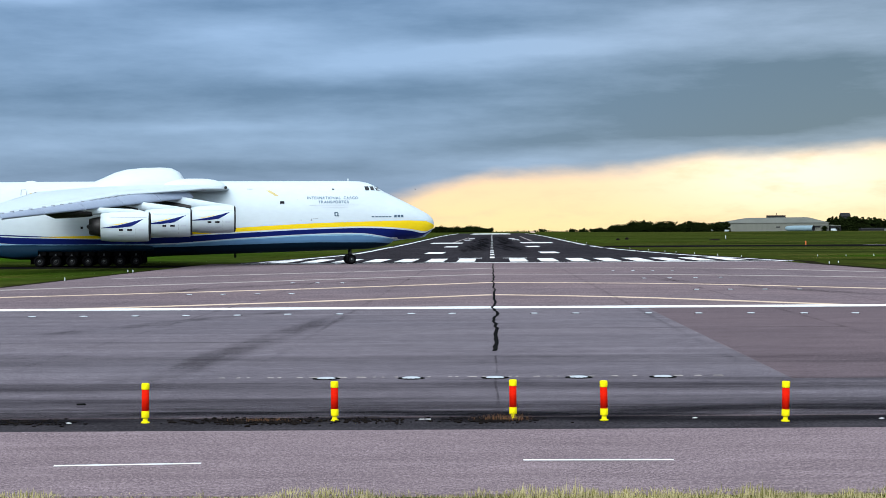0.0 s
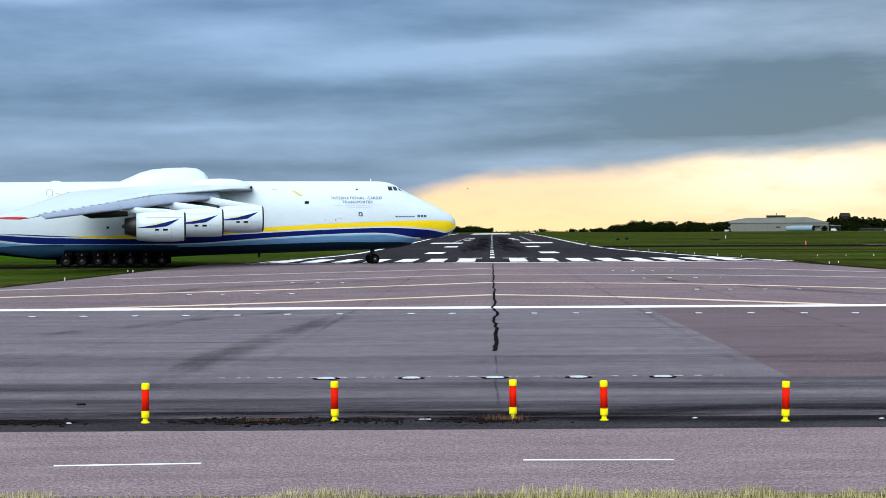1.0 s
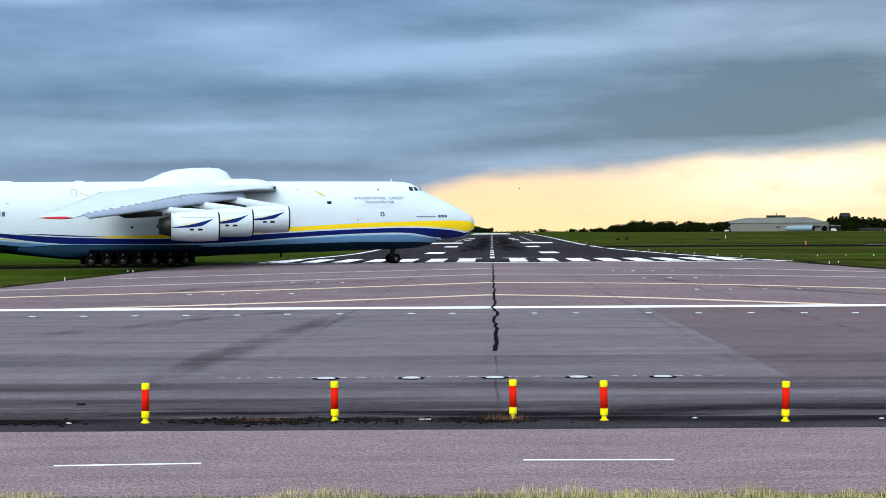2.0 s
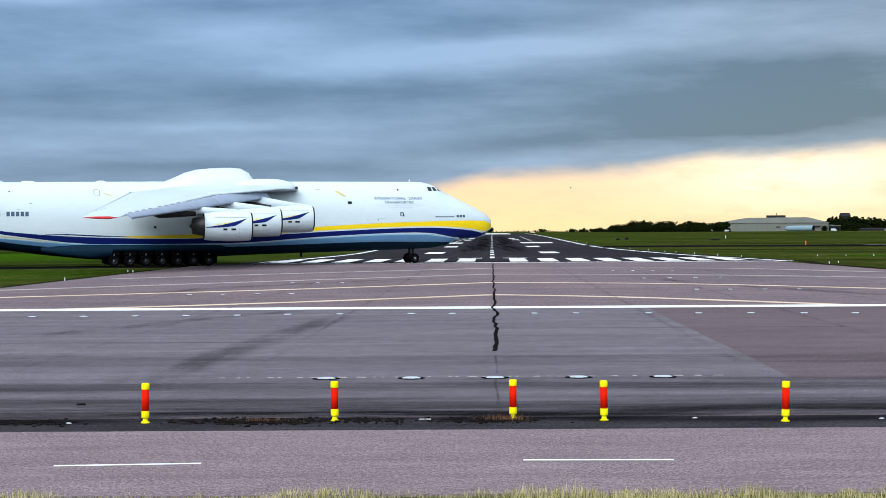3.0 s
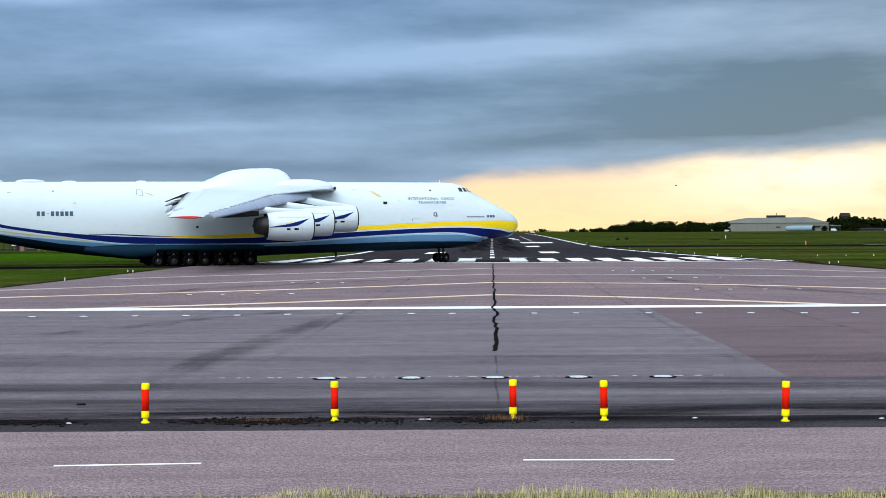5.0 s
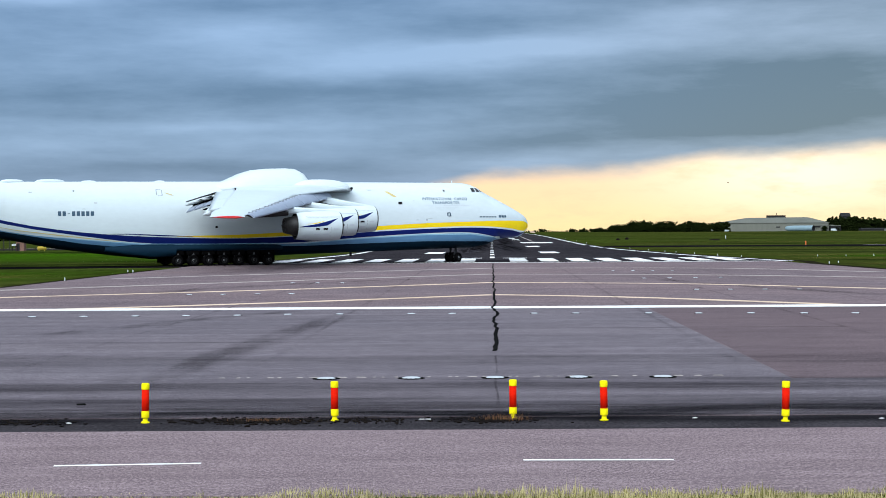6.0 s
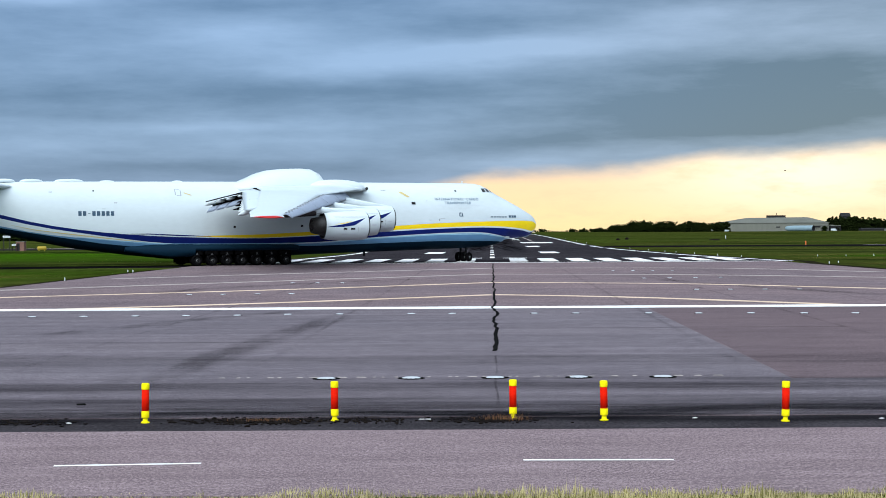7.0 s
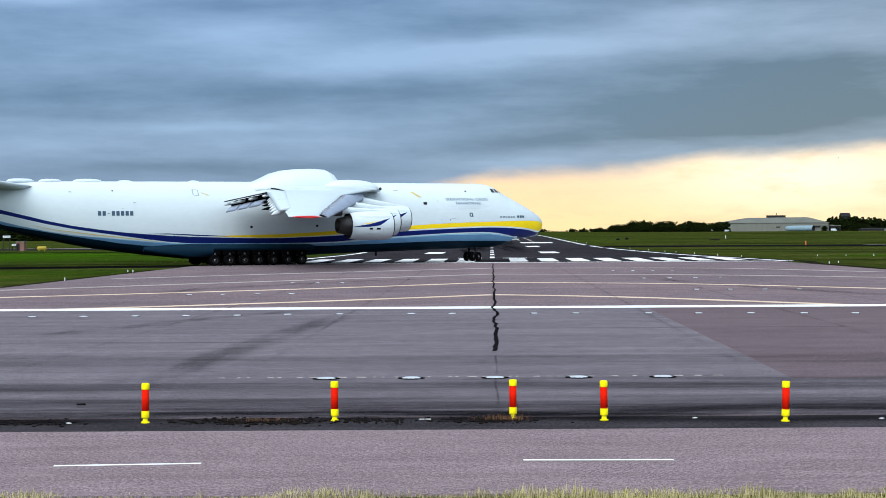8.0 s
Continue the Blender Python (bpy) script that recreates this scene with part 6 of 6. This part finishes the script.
def tree(seed, h, spread):
    """A broad-leaved tree: tapered trunk, limbs, and a crown of many small clumps."""
    r = random.Random(seed)
    root = new("tree")
    bm = bmesh.new()
    lathe(bm, [(-0.2, h * 0.035), (h * 0.3, h * 0.024), (h * 0.7, h * 0.01)], "Z", 8)
    tips = []
    for k in range(7):
        q, z0 = r.uniform(0, 6.28), h * r.uniform(0.22, 0.5)
        tip = Vector((math.cos(q) * spread * r.uniform(0.4, 0.8), math.sin(q) * spread * r.uniform(0.4, 0.8), h * r.uniform(0.45, 0.85)))
        base = Vector((0, 0, z0))
        rings = []
        for u in (0, 0.5, 1):
            p, w = base.lerp(tip, u), h * 0.012 * (1 - 0.8 * u)
            rings.append([(p.x + w * math.cos(a), p.y + w * math.sin(a), p.z) for a in (0, 1.57, 3.14, 4.71)])
        loft(bm, rings)
        tips.append(tip)
    part("trunk", bm, M_BARK, root)
    bm = bmesh.new()
    for k in range(60):
        q, d = r.uniform(0, 6.28), spread * r.uniform(0.1, 1.05)
        s = h * r.uniform(0.05, 0.10)
        vs = bmesh.ops.create_icosphere(bm, subdivisions=1, radius=s, matrix=Matrix.Translation((d * math.cos(q), d * math.sin(q), h * r.uniform(0.0, 0.34))))["verts"]
        for v in vs:
            v.co += Vector((r.uniform(-1, 1), r.uniform(-1, 1), r.uniform(-1, 1))) * s * 0.45
    for k in range(190):
        c = r.choice(tips + [Vector((0, 0, h * 0.8)), Vector((0, 0, h * 0.55)), Vector((0, 0, h * 0.35)), Vector((0, 0, h * 0.18))])
        p = c + Vector((r.gauss(0, spread * 0.28), r.gauss(0, spread * 0.28), r.gauss(0, h * 0.13)))
        if p.z < h * 0.03:
            p.z = h * r.uniform(0.02, 0.3)
        s = h * r.uniform(0.035, 0.09)
        vs = bmesh.ops.create_icosphere(bm, subdivisions=1, radius=s, matrix=Matrix.Translation(p))["verts"]
        for v in vs:
            v.co += Vector((r.uniform(-1, 1), r.uniform(-1, 1), r.uniform(-1, 1))) * s * 0.45
    part("crown", bm, M_LEAF, root)
    return tagged(root, "dark leafy tree at the airfield's edge", "tree", group="distant trees")


KINDS = [tree(3, 14, 5.5), tree(8, 14, 6.5), tree(21, 14, 4.8), tree(34, 14, 7.2)]
used = [False] * 4


def plant(x, y, h):
    k = rng.randrange(4)
    h = max(1.5, h - rise(y))
    m = pose(x, y, rise(y) - 0.03, 0, 0, rng.uniform(0, 360))
    ob = KINDS[k]
    if used[k]:
        ob = copy_thing(KINDS[k], m)
    used[k] = True
    s = h / 14
    ob.matrix_basis = m @ Matrix.Diagonal((s * rng.uniform(1.1, 1.7), s * rng.uniform(1.0, 1.5), s, 1))


def grove(u0, u1, dist, h0, h1, gap, deep=40):
    """Trees in a belt between two bearings, given as tangents in thousandths."""
    u = u0
    while u < u1:
        d = dist + rng.uniform(0, deep)
        plant(u * d / 1000, d, rng.uniform(h0, h1) * (0.96 + 0.3 * noise.noise((u * 0.11, dist * 0.01, 0.5))))
        u += gap * rng.uniform(0.6, 1.4)


grove(110, 150, 1900, 10.5, 13.5, 1.6)
grove(150, 186, 1905, 12.5, 15.5, 1.6)
grove(112, 184, 1860, 9, 12, 2.4)
grove(84, 112, 2300, 6, 10, 1.7)
grove(94, 112, 2250, 5, 8, 1.7)
grove(60, 84, 3300, 5, 8.5, 1.4)
grove(-40, 32, 3350, 10, 15, 1.1)
grove(-40, 32, 3300, 6, 9, 1.2)
grove(32, 60, 3400, 4, 7, 1.4)
grove(252, 300, 2020, 16, 21, 2.6)
grove(250, 300, 1990, 9, 12, 3.5)
grove(-310, -235, 700, 7, 10, 5.5, 30)
grove(-310, -235, 690, 5, 7, 6.5, 20)

# ---- a bird crossing the sky ----
bird = new("small_bird")
bm = bmesh.new()
bmesh.ops.create_uvsphere(bm, u_segments=12, v_segments=8, radius=0.07, matrix=Matrix.Diagonal((2.4, 1, 1, 1)))
part("bird_body", bm, M_BLACK, bird)
for s in (-1, 1):
    bm = bmesh.new()
    loft(bm, [[(0.06, s * 0.04, 0.0), (-0.06, s * 0.04, 0.0), (-0.06, s * 0.04, 0.02), (0.06, s * 0.04, 0.02)], [(0.05, s * 0.2, 0.08), (-0.05, s * 0.2, 0.08), (-0.05, s * 0.2, 0.09), (0.05, s * 0.2, 0.09)], [(-0.04, s * 0.36, 0.04), (-0.07, s * 0.36, 0.04), (-0.07, s * 0.36, 0.045), (-0.04, s * 0.36, 0.045)]])
    part("bird_wing", bm, M_BLACK, bird)
tagged(bird, "small dark bird flying over the airfield", "bird")
# fitted path of the nose: metres and degrees over seconds
CX = (-1.204, 3.062, -0.1583, 0.00214)
CY = (204.75, 1.404, 0.1751, -0.00914)
CH = (8.973617, 1.604763, 0.131427, -0.005944)


# ---- motion ----
def body_at(t):
    """The nose's place on the ground and the heading at t seconds."""
    return CX[0] + t * (CX[1] + t * (CX[2] + t * CX[3])), CY[0] + t * (CY[1] + t * (CY[2] + t * CY[3])), CH[0] + t * (CH[1] + t * (CH[2] + t * CH[3]))


def travelled(t, along, n=80):
    """Way rolled by t, and the rolling direction against the heading, of the point that lies so far along the body."""
    s, last, turn = 0.0, None, 0.0
    for i in range(n + 1):
        x, y, h = body_at(t * i / n if t else i * 1e-3)
        p = Vector((x + along * math.cos(radians(h)), y + along * math.sin(radians(h))))
        if last is not None:
            s += (p - last).length if t else 0.0
            d = p - last
            turn = math.degrees(math.atan2(d.y, d.x)) - h
        last = p
    return s, turn


def motions():
    times = [i * 0.25 for i in range(33)]
    walk(aircraft, [(t, pose(body_at(t)[0], body_at(t)[1], 0, 0, 0, body_at(t)[2])) for t in times])
    roll = [(t, math.degrees(travelled(t, -45.0)[0] / R_MAIN)) for t in times]
    for w, (x, y, z) in main_wheels:
        walk(w, [(t, pose(x, y, z, 0, a, 0)) for t, a in roll])
    walk(bird, [(0.00, pose(-5.44, 300.0, 12.62, 0, 0, 8)), (1.75, pose(12.44, 300.0, 12.63, 0, 0, 8)), (3.50, pose(30.33, 300.0, 12.75, 0, 0, 8)), (4.75, pose(43.22, 300.0, 13.01, 0, 0, 8)), (6.00, pose(56.11, 300.0, 13.54, 0, 0, 8)), (7.00, pose(67.33, 300.0, 15.87, 0, 0, 8)), (8.00, pose(77.78, 300.0, 18.25, 0, 0, 8))])
    steer = [(t, travelled(t, NOSE_X)[1]) for t in times]
    for leg, (x, y, z) in nose_legs:
        walk(leg, [(t, pose(x, y, z, 0, 0, a)) for t, a in steer])
    roll = [(t, math.degrees(travelled(t, NOSE_X)[0] / R_NOSE)) for t in times]
    for w, (x, y, z) in nose_wheels:
        walk(w, [(t, pose(x, y, z, 0, a, 0)) for t, a in roll])


motions()
